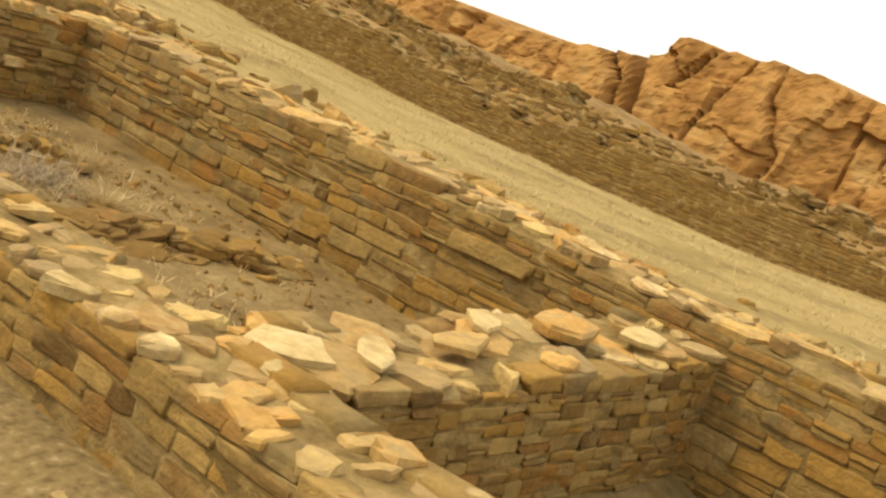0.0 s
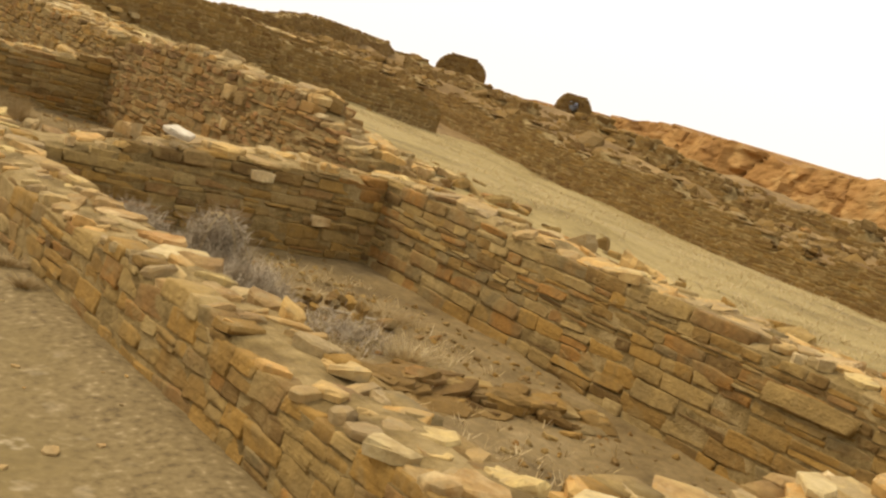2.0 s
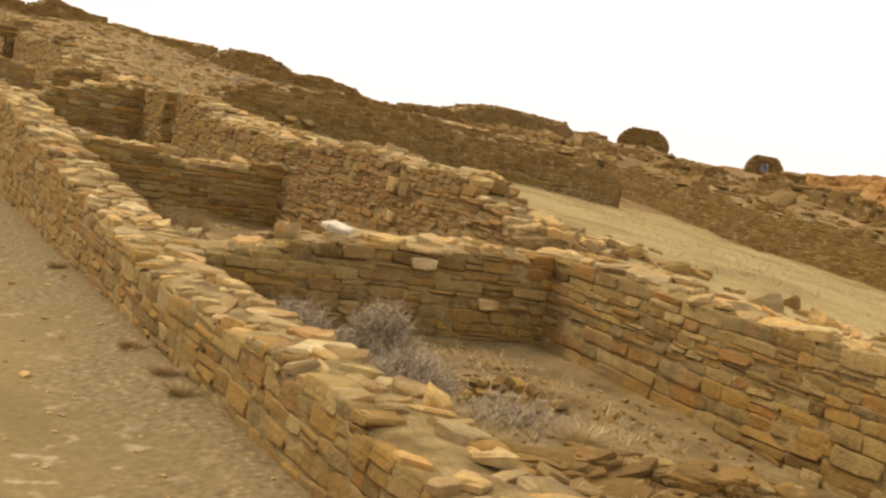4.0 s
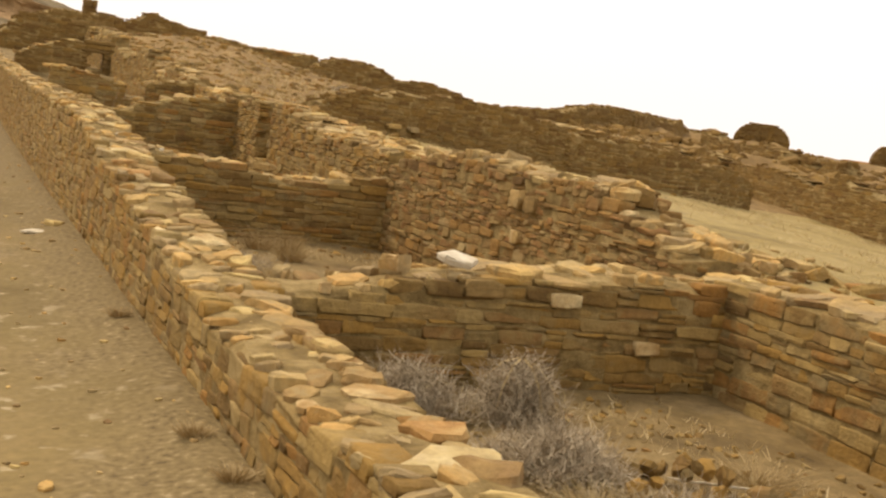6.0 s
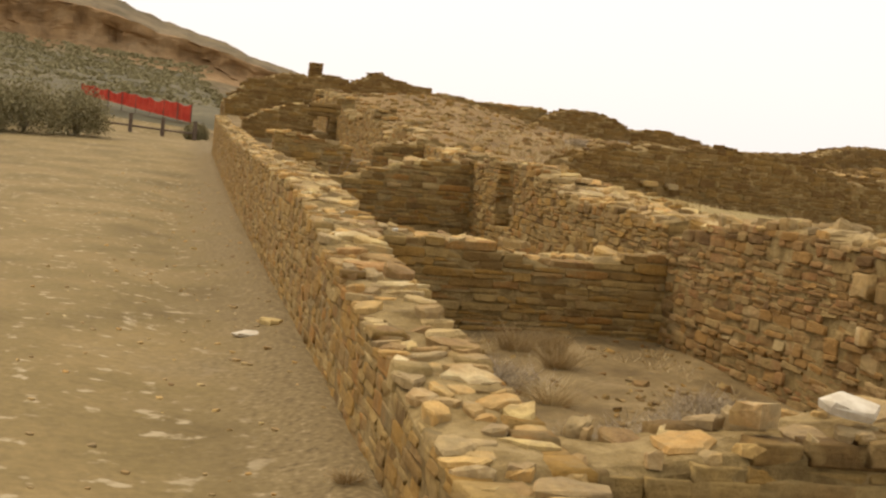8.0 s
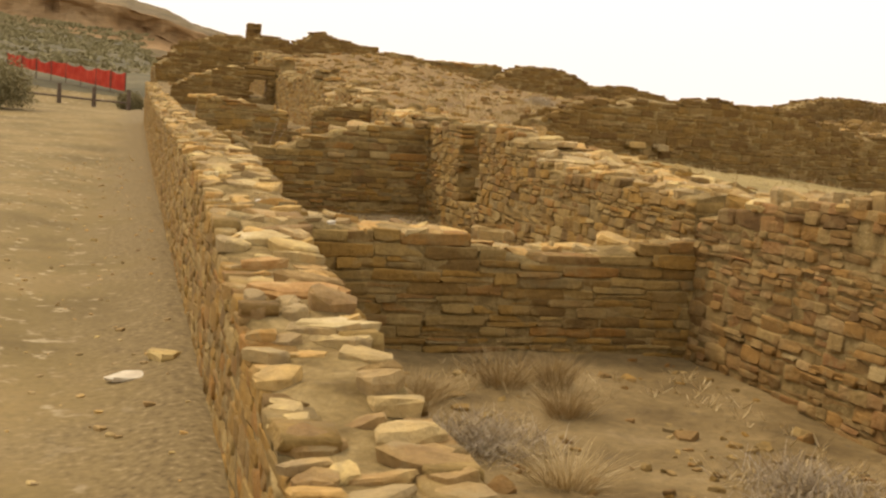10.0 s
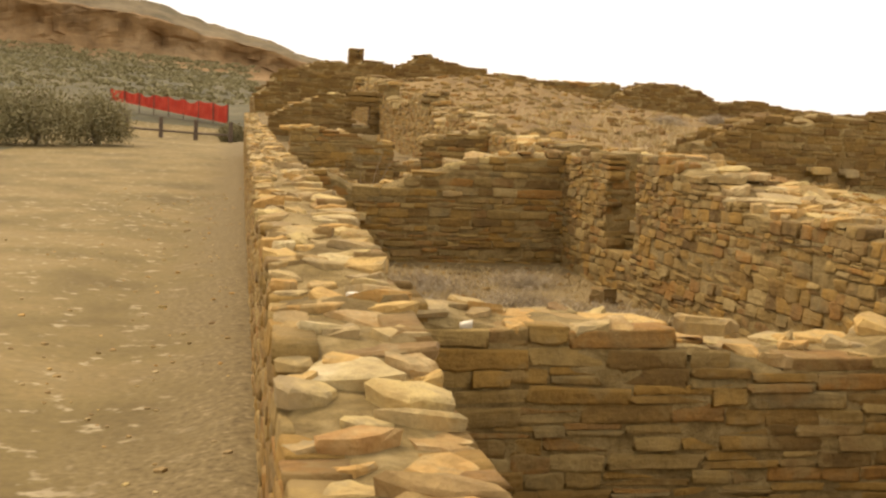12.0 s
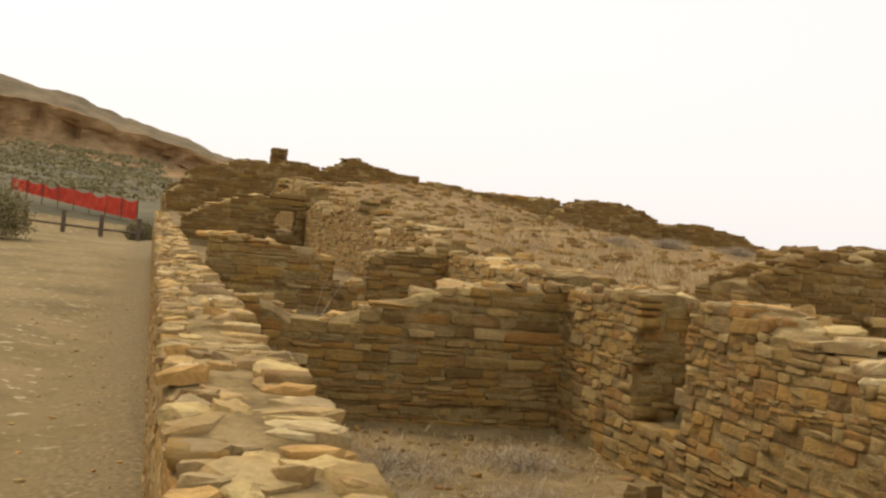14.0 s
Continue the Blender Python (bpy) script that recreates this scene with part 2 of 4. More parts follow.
def slab_stone(n_seed):
    """A flat broken slab, one unit in size, lying: jagged outline, steep broken sides, a nearly flat top."""
    r = random.Random(n_seed)
    n = r.choice((7, 8, 9))
    a0 = r.uniform(0, 6)
    sq = r.uniform(.0, .5)
    out = []
    for i in range(n):
        a = a0 + (i + r.uniform(-.36, .36)) * 2 * math.pi / n
        d = r.uniform(.36, .6) * (1 + sq * .35 * math.cos(4 * (a - a0)) ** 2)
        out.append((math.cos(a) * d, math.sin(a) * d))
    dx, dy = r.uniform(-.03, .03), r.uniform(-.03, .03)
    tx, ty = r.uniform(-.45, .45), r.uniform(-.45, .45)
    lip = [r.uniform(.76, .97) for _ in out]
    v = [(x * .93, y * .93, -.5) for x, y in out] + [(x, y, .15 + tx * x + ty * y + r.uniform(-.22, .2)) for x, y in out] + [(x * k + dx, y * k + dy, .42 + tx * x + ty * y + r.uniform(-.16, .1)) for (x, y), k in zip(out, lip)]
    f = [(a + k, b + k, b + n + k, a + n + k) for k in (0, n) for a, b in ((i, (i + 1) % n) for i in range(n))]
    v.append((dx + r.uniform(-.15, .15), dy + r.uniform(-.15, .15), .46 + r.uniform(-.12, .14)))
    f += [(2 * n + i, 2 * n + (i + 1) % n, 3 * n) for i in range(n)]
    f.append(tuple(range(n - 1, -1, -1)))
    return v, f


BLOCKS = [ring_stone(100 + i) for i in range(28)]
SLABS = [slab_stone(300 + i) for i in range(28)]
POOL = {}


def pool_mesh(kind, i, mat):
    key = (kind, i, mat.name)
    if key not in POOL:
        me = bpy.data.meshes.new(kind)
        v, f = (BLOCKS if kind == "stone" else SLABS)[i]
        me.from_pydata(v, [], f)
        me.materials.append(mat)
        me.polygons.foreach_set("use_smooth", [kind == "stone"] * len(f))
        POOL[key] = me
    return POOL[key]


def joined(name, kind, items, mat, parent, label=""):
    """Many stones as one mesh."""
    V, F, off = [], [], 0
    src = BLOCKS if kind == "stone" else SLABS
    arrays = [np.array(v) for v, _ in src]
    for m, i in items:
        M = np.array(m)
        p = arrays[i] @ M[:3, :3].T + M[:3, 3]
        V.append(p)
        F += [tuple(k + off for k in f) for f in src[i][1]]
        off += len(p)
    ob = mesh_object(name, np.concatenate(V), F, mat, parent)
    ob.data.polygons.foreach_set("use_smooth", [kind == "stone"] * len(F))
    return tagged(ob, label, kind="stuff")


LATER = []


def place_stones(parent, kind, items, mat, near, singles=300):
    """The stones within the stretch near (a test of x, y) as single pieces, the rest joined."""
    picked = [it for it in items if near(it[0].translation.x, it[0].translation.y)][:singles]
    ids = set(map(id, picked))
    rest = [it for it in items if id(it) not in ids]
    if rest:
        joined("masonry" if kind == "stone" else "rubble_top", kind, rest, mat, parent)
    LATER.append((parent, "stone" if kind == "stone" else "cap_stone", kind, picked, mat))


def lay(o, out, length, z0, z1, course, size, depth=0.16, rough=0.007, seed=0, chinks=.24, proud=.003):
    """Courses of blocks on an upright face. o: a corner in plan, out: the outward way, z0 and z1: bottom and top by the distance along."""
    r = random.Random(seed)
    out = Vector((*out, 0)).normalized()
    up = Vector((0, 0, 1))
    X = (-out).cross(up)
    items = []
    us = np.linspace(0, length, 40)
    lo, hi = min(z0(u) for u in us), max(z1(u) for u in us)
    z = lo - 0.06
    while z < hi:
        h = r.uniform(*course)
        if r.random() < .18:
            h *= .5
        u = -r.uniform(0, size[0])
        while u < length:
            l = (size[0] + (size[1] - size[0]) * r.random() ** 1.5) * (1.25 if h > sum(course) / 2 else .9)
            c = u + l / 2
            u += l
            cc = min(max(c, 0), length)
            a, b = max(c - l / 2, 0.0), min(c + l / 2, length)
            if b - a < .04:
                continue
            zz = z + h / 2 + .07 * (float(vnoise(cc * .9, z * 1.5, seed)) - .5) + .03 * (float(vnoise(cc * 3.1, z * 4, seed + 3)) - .5)
            if zz + h * .15 > z1(cc) or zz < z0(cc) - .12:
                continue
            hv = h * (.72 + .56 * float(vnoise(cc * 1.9, z * 9, seed + 6)))
            stack = [(0, 1)] if r.random() > chinks else [(-.26, .47), (.25, .5)]
            for dz, k in stack:
                d = depth * r.uniform(.8, 1.1)
                p = Vector((o[0], o[1], 0)) + X * ((a + b) / 2 + r.gauss(0, .006)) + up * (zz + dz * hv) + out * (-d / 2 + proud + r.gauss(0, rough * .8))
                M = Matrix.Translation(p) @ Matrix((X, -out, up)).transposed().to_4x4() @ Euler((r.gauss(0, rough * 3.5), r.gauss(0, rough * 2.5), r.gauss(0, rough * 2.5))).to_matrix().to_4x4() @ Matrix.Diagonal(((b - a) * r.uniform(.97, 1.04), d, hv * k * r.uniform(.96, 1.1), 1))
                items.append((M, r.randrange(len(BLOCKS))))
        z += h
    return items


def profile(*pts):
    xs, zs = [p[0] for p in pts], [p[1] for p in pts]
    return lambda u: float(np.interp(u, xs, zs))


def wall(name, a, b, thick, top, base, label, course=(.06, .11), size=(.12, .32), mat=None, near=None, caps=(.12, .3), cap_gap=.17, cap_h=(.035, .08), seed=1, far_side=True, holes=(), singles=300, cap_mat=None, rough=.007, chinks=.24, edge_row=False, ragged=.05, proud=.003):
    """A ruined wall from a to b in plan; its first face is on the right of that way. top, base: profiles by distance along. Returns its core."""
    mat, cap_mat = mat or M_STONE, cap_mat or M_SLAB
    r = random.Random(seed)
    A, B = Vector((*a, 0)), Vector((*b, 0))
    U = (B - A).normalized()
    N = Vector((-U.y, U.x, 0))
    L = (B - A).length
    jag = lambda u: top(u) + ragged * (vnoise(u * 2.3, seed * 3.1, seed) - .5) + (ragged - .05) * (vnoise(u * .7, seed, seed + 2) - .5) + .03 * (vnoise(u * 7, seed, seed + 5) - .5)
    us = sorted(set([round(float(u), 3) for u in np.arange(0, L, .12)] + [L] + [h for q in holes for h in (q[0] - .002, q[0], q[1], q[1] + .002)]))
    def topz(u):
        for u0, u1, sill in holes:
            if u0 <= u <= u1:
                return sill
        return float(jag(u))
    ins = .004
    V, nc = [], 9
    for u in us:
        t = topz(u)
        row = [(ins, base(u) - .35), (ins, t - .05)] + [(ins + (thick - 2 * ins) * k, t - .03 + .035 * (1 - (2 * k - 1) ** 2) + .045 * (vnoise(u * 5, k * 5, seed + 9) - .5)) for k in (.08, .28, .5, .72, .92)] + [(thick - ins, t - .05), (thick - ins, base(u) - .35)]
        V += [A + U * u + N * y + Vector((0, 0, z)) for y, z in row]
    F = [tuple(f) for f in grid_faces(len(us), nc)]
    F += [tuple(range(nc - 1, -1, -1)), tuple(range((len(us) - 1) * nc, len(us) * nc))]
    core = mesh_object(name, V, F, M_MORTAR)
    tagged(core, label, "wall", kind="structure")
    near = near or (lambda x, y: False)
    stones = lay(a, (-N.x, -N.y), L, base, topz, course, size, seed=seed, rough=rough, chinks=chinks, proud=proud)
    if far_side:
        far = lay(tuple((B + N * thick)[:2]), (N.x, N.y), L, lambda u: base(L - u), lambda u: topz(L - u), course, size, seed=seed + 1, rough=rough, proud=proud)
    else:
        far = []
    for e, (p, out) in enumerate(((A + N * thick, -U), (B, U))):
        far += lay(tuple(p[:2]), (out.x, out.y), thick, lambda u: base(L * e), lambda u: topz(L * e) - .02, course, size, seed=seed + 2 + e)
    for u0, u1, sill in holes:
        for p, out in ((A + U * u0, U), (A + U * u1 + N * thick, -U)):
            uu = u0 if out == U else u1
            k = .06 if out == U else -.06
            stones += lay(tuple(p[:2]), (out.x, out.y), thick, lambda u: sill, lambda u: float(jag(uu - k)) - .02, course, size, seed=seed + 7)
    place_stones(core, "stone", stones, mat, near, singles)
    if far:
        joined("back_masonry", "stone", far, mat, core)
    # cap stones lie loose on top
    items = []
    u = 0.05
    while edge_row and u < L - .1:
        # a row of small stones along the first edge, a strip of mud, then broad slabs to the other edge
        du = r.uniform(.09, .21)
        h = r.uniform(*cap_h)
        spec = [(r.uniform(.05, .075), r.uniform(.09, .17), du * r.uniform(.75, 1.05), h * .8)] if r.random() > .12 else []
        w = thick * r.uniform(.34, .6)
        if r.random() < .72:
            spec.append((thick - w * .46 - r.uniform(0, .04), w, du * r.uniform(.85, 1.2), h))
        else:
            k = r.uniform(.12, .2)
            spec += [(thick - k * .5, k, du, h), (thick - k * 1.65, k * r.uniform(.7, 1.1), du * r.uniform(.6, 1), h * .8)]
        if r.random() < .6:
            spec.append((thick * r.uniform(.26, .5), r.uniform(.08, .15), r.uniform(.08, .16), h * .7))
        for y, wy, lu, hh in spec:
            uu = min(max(u + du / 2 + r.gauss(0, .02), .05), L - .05)
            p = A + U * uu + N * y + Vector((0, 0, topz(uu) + hh * r.uniform(-.25, .28) - .004))
            M = Matrix.Translation(p) @ Euler((r.gauss(0, .05), r.gauss(0, .06), math.atan2(U.y, U.x) + r.gauss(0, .3))).to_matrix().to_4x4() @ Matrix.Diagonal((lu, wy, hh, 1))
            items.append((M, r.randrange(len(SLABS))))
        u += du
    while not edge_row and u < L - .05:
        w0 = .02
        while w0 < thick - .02:
            s = caps[0] * .6 + (caps[1] * 1.1 - caps[0] * .6) * r.random() ** 1.3
            l, w = s * r.uniform(.8, 1.25), s * r.uniform(.65, 1.0)
            y = min(max(w0 + w * .4, w * .5), thick - w * .5)
            w0 += w * r.uniform(.8, 1.15)
            uu = min(max(u + r.uniform(-.08, .08), .05), L - .05)
            if any(q[0] - .1 < uu < q[1] + .1 for q in holes) or r.random() < .3:
                continue
            h = r.uniform(*cap_h)
            p = A + U * uu + N * y + Vector((0, 0, topz(uu) + h * r.uniform(-.3, .25) - .004))
            M = Matrix.Translation(p) @ Euler((r.gauss(0, .055), r.gauss(0, .055), math.atan2(U.y, U.x) + r.gauss(.0, .7))).to_matrix().to_4x4() @ Matrix.Diagonal((l, w, h, 1))
            items.append((M, r.randrange(len(SLABS))))
        u += cap_gap * r.uniform(.7, 1.3)
    place_stones(core, "slab", items, cap_mat, near, singles)
    return core


# ---- the ground: one sheet ----
def smooth(a, b, x):
    t = np.clip((x - a) / (b - a), 0, 1)
    return t * t * (3 - 2 * t)


def back_x(y):
    return np.interp(y, [-8, 2.4, 8.3, 13.8, 20.6, 25, 37, 50], [3.6, 3.5, 3.38, 3.1, 2.98, 3.08, 3.0, 3.0])


def ground_h(x, y):
    x, y = np.asarray(x, float), np.asarray(y, float)
    trail = .72 * smooth(18, 66, y) + .85 * smooth(64, 71, y) + .05 * np.maximum(0, y - 70) + smooth(50, 72, y) * np.maximum(0, -x - 1) * .06
    trail = np.minimum(trail, 14) + .02 * (vnoise(x * .3, y * .3, 3) - .5) + .02 * (fbm(x * 2, y * 2, 5) - .5) * (y < 27) - .06 * np.exp(-((x + .9) / .5) ** 2) * (y < 40) + .06 * np.exp(-((x + .05) / .22) ** 2)
    floor = np.interp(y, [-8, 2.2, 2.6, 8.2, 8.5, 13.8, 14.1, 20.6, 21, 24.7, 25.2, 37, 37.5, 46], [-.25, -.25, -.1, 0, -.02, .07, .2, .3, .55, .75, .9, 1.2, 1.5, 1.9])
    floor = floor + .10 * (fbm(x * .9, y * .9, 8) - .5) + .05 * (fbm(x * 4, y * 4, 9) - .5) - .1 * np.exp(-((x - 2.4) / .9) ** 2 - ((y - 4.2) / 1.2) ** 2)
    fill0 = np.interp(y, [-10, 3, 8, 9.5, 14, 18, 24, 31, 37, 45, 60], [.5, .52, .62, .85, 1.0, 1.18, 1.4, 1.75, 2.05, 2.5, 2.4])
    fill1 = np.interp(y, [-30, 6, 9, 16, 20, 25, 30, 38, 45, 60], [-.2, -.2, -.32, -.2, -.02, .4, .95, 1.9, 2.2, 2.2])
    k = np.clip((x - 4) / 14, 0, 1)
    fill = fill0 * (1 - k) + fill1 * k + .16 * (fbm(x * .5, y * .5, 12) - .5) + .08 * (fbm(x * 3, y * 3, 14) - .5)
    fill = fill + .75 * np.exp(-((x - 6.8) / 3.6) ** 2 - ((y - 43.5) / 4.5) ** 2) + .35 * np.exp(-((x - 6) / 2.5) ** 2 - ((y - 34) / 5) ** 2)
    beyond = np.interp(y, [-30, 6, 12, 18, 21, 27, 33, 45, 70], [.15, .2, .3, .6, .95, 1.25, 1.6, 2.3, 1.5]) + .3 * (fbm(x * .3, y * .3, 17) - .5) + 1.1 * (fbm(x * .55, y * .4, 18) - .45) * smooth(19, 21.5, x)
    beyond = beyond * (1 - smooth(34, 62, x)) - 3.2 * smooth(30, 62, x) * (1 - smooth(50, 75, y))
    fill = fill * (1 - smooth(18.15, 18.45, x)) + beyond * smooth(18.15, 18.45, x)
    fill = fill * (1 - smooth(60, 110, y)) + smooth(60, 110, y) * 1.5
    s0, bx = smooth(.18, .34, x), back_x(y)
    s1 = smooth(bx + .26, bx + .46, x)
    h = trail * (1 - s0) + s0 * (floor * (1 - s1) + fill * s1)
    h2 = trail * (1 - smooth(0, 6, x)) + fill * smooth(0, 6, x)
    k2 = smooth(46, 50, y)
    return h * (1 - k2) + h2 * k2


def spaced(*runs):
    out = []
    for a, b, st in runs:
        out += list(np.arange(a, b, st))
    return np.array(out + [runs[-1][1]])


gx = spaced((-900, -200, 100), (-200, -60, 20), (-60, -12, 3), (-12, -4, .5), (-4, 7, .11), (7, 17.9, .4), (17.9, 18.7, .1), (18.7, 30, .5), (30, 60, 1.5), (60, 130, 8), (130, 900, 110))
gy = spaced((-900, -100, 100), (-100, -10, 10), (-10, -2, .5), (-2, 27, .11), (27, 60, .5), (60, 130, 4), (130, 300, 20), (300, 1200, 150))
GX, GY = np.meshgrid(gx, gy, indexing="ij")
GZ = ground_h(GX, GY)
GV = np.stack([GX, GY, GZ], -1).reshape(-1, 3)
GF = grid_faces(len(gx), len(gy))
cen = GV[GF].mean(1)
kind = np.where(cen[:, 0] < .26, 0, np.where(cen[:, 0] < back_x(cen[:, 1]) + .2, 1, 2))
kind = np.where((cen[:, 0] > back_x(cen[:, 1])) & (cen[:, 1] > 23 - .15 * cen[:, 0]) & (cen[:, 0] < 18.2) & (cen[:, 1] > 20.4 + .38 * (cen[:, 0] - 5)), 4, kind)
kind = np.where((cen[:, 0] > 18.1) & (cen[:, 0] < 66), 4, kind)
kind = np.where((cen[:, 1] > 66) & (cen[:, 0] < 4), 3, kind)
kind = np.where((cen[:, 0] < -9 + 2 * np.sin(cen[:, 1] * .3)) & (cen[:, 1] > 20), 3, kind)
ground = mesh_object("ground", GV, GF, [M_TRAIL, M_DIRT, M_SLOPE, M_BRUSH, M_TALUS], None, kind)
ground.data.polygons.foreach_set("use_smooth", [True] * len(GF))
tagged(ground, "packed tan sand trail and dry earth slopes", "ground", kind="structure")


GXL, GYL, GZL = list(gx), list(gy), GZ.tolist()


def gz(x, y):
    """The ground's height, read from the sheet."""
    i = min(max(bisect(GXL, x) - 1, 0), len(GXL) - 2)
    j = min(max(bisect(GYL, y) - 1, 0), len(GYL) - 2)
    a, b = (x - GXL[i]) / (GXL[i + 1] - GXL[i]), (y - GYL[j]) / (GYL[j + 1] - GYL[j])
    return (GZL[i][j] * (1 - a) + GZL[i + 1][j] * a) * (1 - b) + (GZL[i][j + 1] * (1 - a) + GZL[i + 1][j + 1] * a) * b


def bisect(seq, v):
    lo, hi = 0, len(seq)
    while lo < hi:
        mid = (lo + hi) // 2
        if seq[mid] <= v:
            lo = mid + 1
        else:
            hi = mid
    return lo


# ---- the ruin: long front wall and the row of rooms behind it ----
FRONT = profile((0, .42), (6, .40), (9, .41), (11, .44), (13, .40), (14, .46), (15.2, .55), (16.5, .64), (18, .76), (19.4, .92), (21, 1.05), (26, 1.12), (34, 1.22), (46, 1.55), (54, 1.9))
front_base = lambda u: gz(-.12, u - 6) - .02
wall("wall_front", (.03, 47), (.03, -6), .48, lambda u: FRONT(53 - u), lambda u: front_base(53 - u), "long low sandstone wall of coursed blocks beside the trail",
     (.06, .115), (.11, .28), near=lambda x, y: 1.0 < y < 9.0, caps=(.13, .34), cap_gap=.15, cap_h=(.04, .085), seed=21, edge_row=True, rough=.005, proud=.001)
wall("wall_cross_a", (.46, 2.32), (3.58, 2.42), .62, profile((0, .38), (1, .36), (2, .40), (3, .50)), lambda u: -.27, "low sandstone cross wall topped with loose slabs",
     (.05, .085), (.10, .24), near=lambda x, y: True, caps=(.2, .44), cap_gap=.2, cap_h=(.035, .085), seed=31)
wall("wall_cross_b", (.46, 8.22), (3.46, 8.22), .52, profile((0, .44), (.4, .47), (.9, .59), (1.4, .64), (2, .68), (2.84, .70)), lambda u: gz(.54 + u, 8.1) - .03, "low cross wall of thin sandstone courses",
     (.055, .1), (.12, .36), near=lambda x, y: True, caps=(.12, .32), cap_gap=.17, chinks=.18, seed=41)
wall("wall_cross_c", (.46, 13.8), (3.2, 13.8), .5, profile((0, .86), (.3, .81), (.9, .76), (1.5, .68), (2, .69), (2.56, .76)), lambda u: gz(.54 + u, 13.7) - .03, "cross wall of thin tabular sandstone courses",
     (.045, .085), (.12, .36), near=lambda x, y: True, caps=(.12, .32), cap_gap=.17, chinks=.2, seed=51)
wall("wall_cross_d", (.46, 20.6), (3.08, 20.6), .45, profile((0, 1.13), (.35, 1.1), (.55, 1.0), (.83, 1.0), (1.07, 1.1), (1.4, 1.2), (1.77, 1.28), (2.07, 1.35), (2.46, 1.38)), lambda u: gz(.54 + u, 20.5) - .03,
     "cross wall of thin sandstone courses with a stepped top", (.05, .095), (.12, .36), near=lambda x, y: True, caps=(.12, .28), cap_gap=.18, chinks=.12, seed=61)
# the rooms' rear wall, face towards the trail
wall("wall_rear_a", (3.38, 8.6), (3.6, -4), .5, profile((0, .74), (2, .72), (4, .66), (6, .62), (9, .62), (12.6, .6)), lambda u: gz(3.1, 8.6 - u) - .03, "rear room wall of large neat sandstone blocks",
     (.065, .12), (.14, .36), near=lambda x, y: y > 1.0, caps=(.12, .34), cap_gap=.16, seed=71)
wall("wall_rear_b", (3.1, 13.8), (3.36, 8.7), .55, profile((0, .98), (.7, 1.13), (1.8, 1.2), (2.9, 1.15), (3.8, 1.16), (4.4, 1.0), (5.1, .78)), lambda u: gz(2.9, 13.8 - u) - .03, "rear room wall of rough rounded sandstone blocks",
     (.045, .1), (.08, .22), near=lambda x, y: True, caps=(.15, .36), cap_gap=.17, cap_h=(.045, .1), seed=81, rough=.011, mat=M_WARM)
wall("wall_rear_c", (2.98, 20.6), (3.1, 13.85), .5, profile((0, 1.38), (1.3, 1.42), (2.1, 1.42), (2.9, 1.38), (3.5, 1.25), (4.2, 1.12), (5.5, 1.1), (6.2, 1.08), (6.75, 1.12)), lambda u: gz(2.8, 20.6 - u) - .03,
     "rear room wall of small sandstone blocks with a doorway", (.05, .095), (.09, .22), near=lambda x, y: y > 14.5, caps=(.12, .34), cap_gap=.17, seed=91, holes=((1.3, 2.05, .6),))
wall("wall_rear_d", (3.08, 25), (2.98, 21.05), .5, profile((0, 1.5), (2, 1.42), (4, 1.45)), lambda u: gz(2.8, 23) - .1, "rear room wall of sandstone blocks", (.06, .1), (.12, .26), seed=101, near=lambda x, y: True)
wall("wall_rear_e", (3.02, 37), (3.08, 25.4), .5, profile((0, 2.35), (3, 1.95), (5, 2.05), (8, 1.75), (11.6, 1.62)), lambda u: gz(2.8, 37 - u) - .1, "broken rear room wall of sandstone blocks", (.07, .11), (.14, .3), seed=111, caps=(.2, .45), cap_gap=.22, ragged=.4)
wall("wall_rear_f", (3.2, 47), (3.02, 37.5), .5, profile((0, 2.9), (4, 2.5), (7, 2.75), (9.5, 2.4)), lambda u: gz(2.8, 47 - u) - .1, "broken rear room wall of sandstone blocks", (.08, .13), (.16, .32), seed=121, caps=(.2, .5), cap_gap=.25, ragged=.4)
wall("wall_cross_e", (.54, 24.8), (1.85, 24.8), .45, profile((0, 1.5), (.5, 1.47), (1.3, 1.36)), lambda u: .68, "low cross wall piece of sandstone courses", (.05, .1), (.14, .34), seed=131, near=lambda x, y: True, singles=150)
wall("wall_cross_sill", (1.85, 24.82), (2.22, 24.82), .4, profile((0, 1.12), (.37, 1.12)), lambda u: .68, "sandstone sill below a gap in the cross wall", (.05, .1), (.1, .2), seed=135)
wall("wall_cross_f", (2.22, 24.8), (3.08, 24.8), .45, profile((0, 1.38), (.4, 1.5), (.86, 1.55)), lambda u: .68, "cross wall piece of sandstone courses", (.05, .1), (.14, .3), seed=141, near=lambda x, y: True, singles=150)
wall("wall_cross_g", (.54, 37.2), (3.02, 37.2), .5, profile((0, 1.75), (.8, 2.1), (1.4, 2.3), (2.48, 2.38)), lambda u: 1.1, "cross wall of sandstone courses with a small opening", (.07, .12), (.18, .42), seed=151, mat=M_DARK, holes=((1.85, 2.3, 1.6),), caps=(.2, .45), cap_gap=.25)
over = [(Matrix.Translation((2.62 + dx, 37.22 + dy, z)) @ Matrix.Diagonal((l, .3, h, 1)), k) for k, (dx, dy, z, l, h) in enumerate(((0, .1, 2.08, .72, .09), (-.05, .34, 2.08, .7, .1), (-.1, .1, 2.2, .42, .14), (.22, .1, 2.19, .35, .12), (0, .1, 2.32, .7, .1), (.05, .34, 2.24, .7, .22)))]
LATER.append((bpy.data.objects["wall_cross_g"], "lintel", "stone", over, M_DARK))
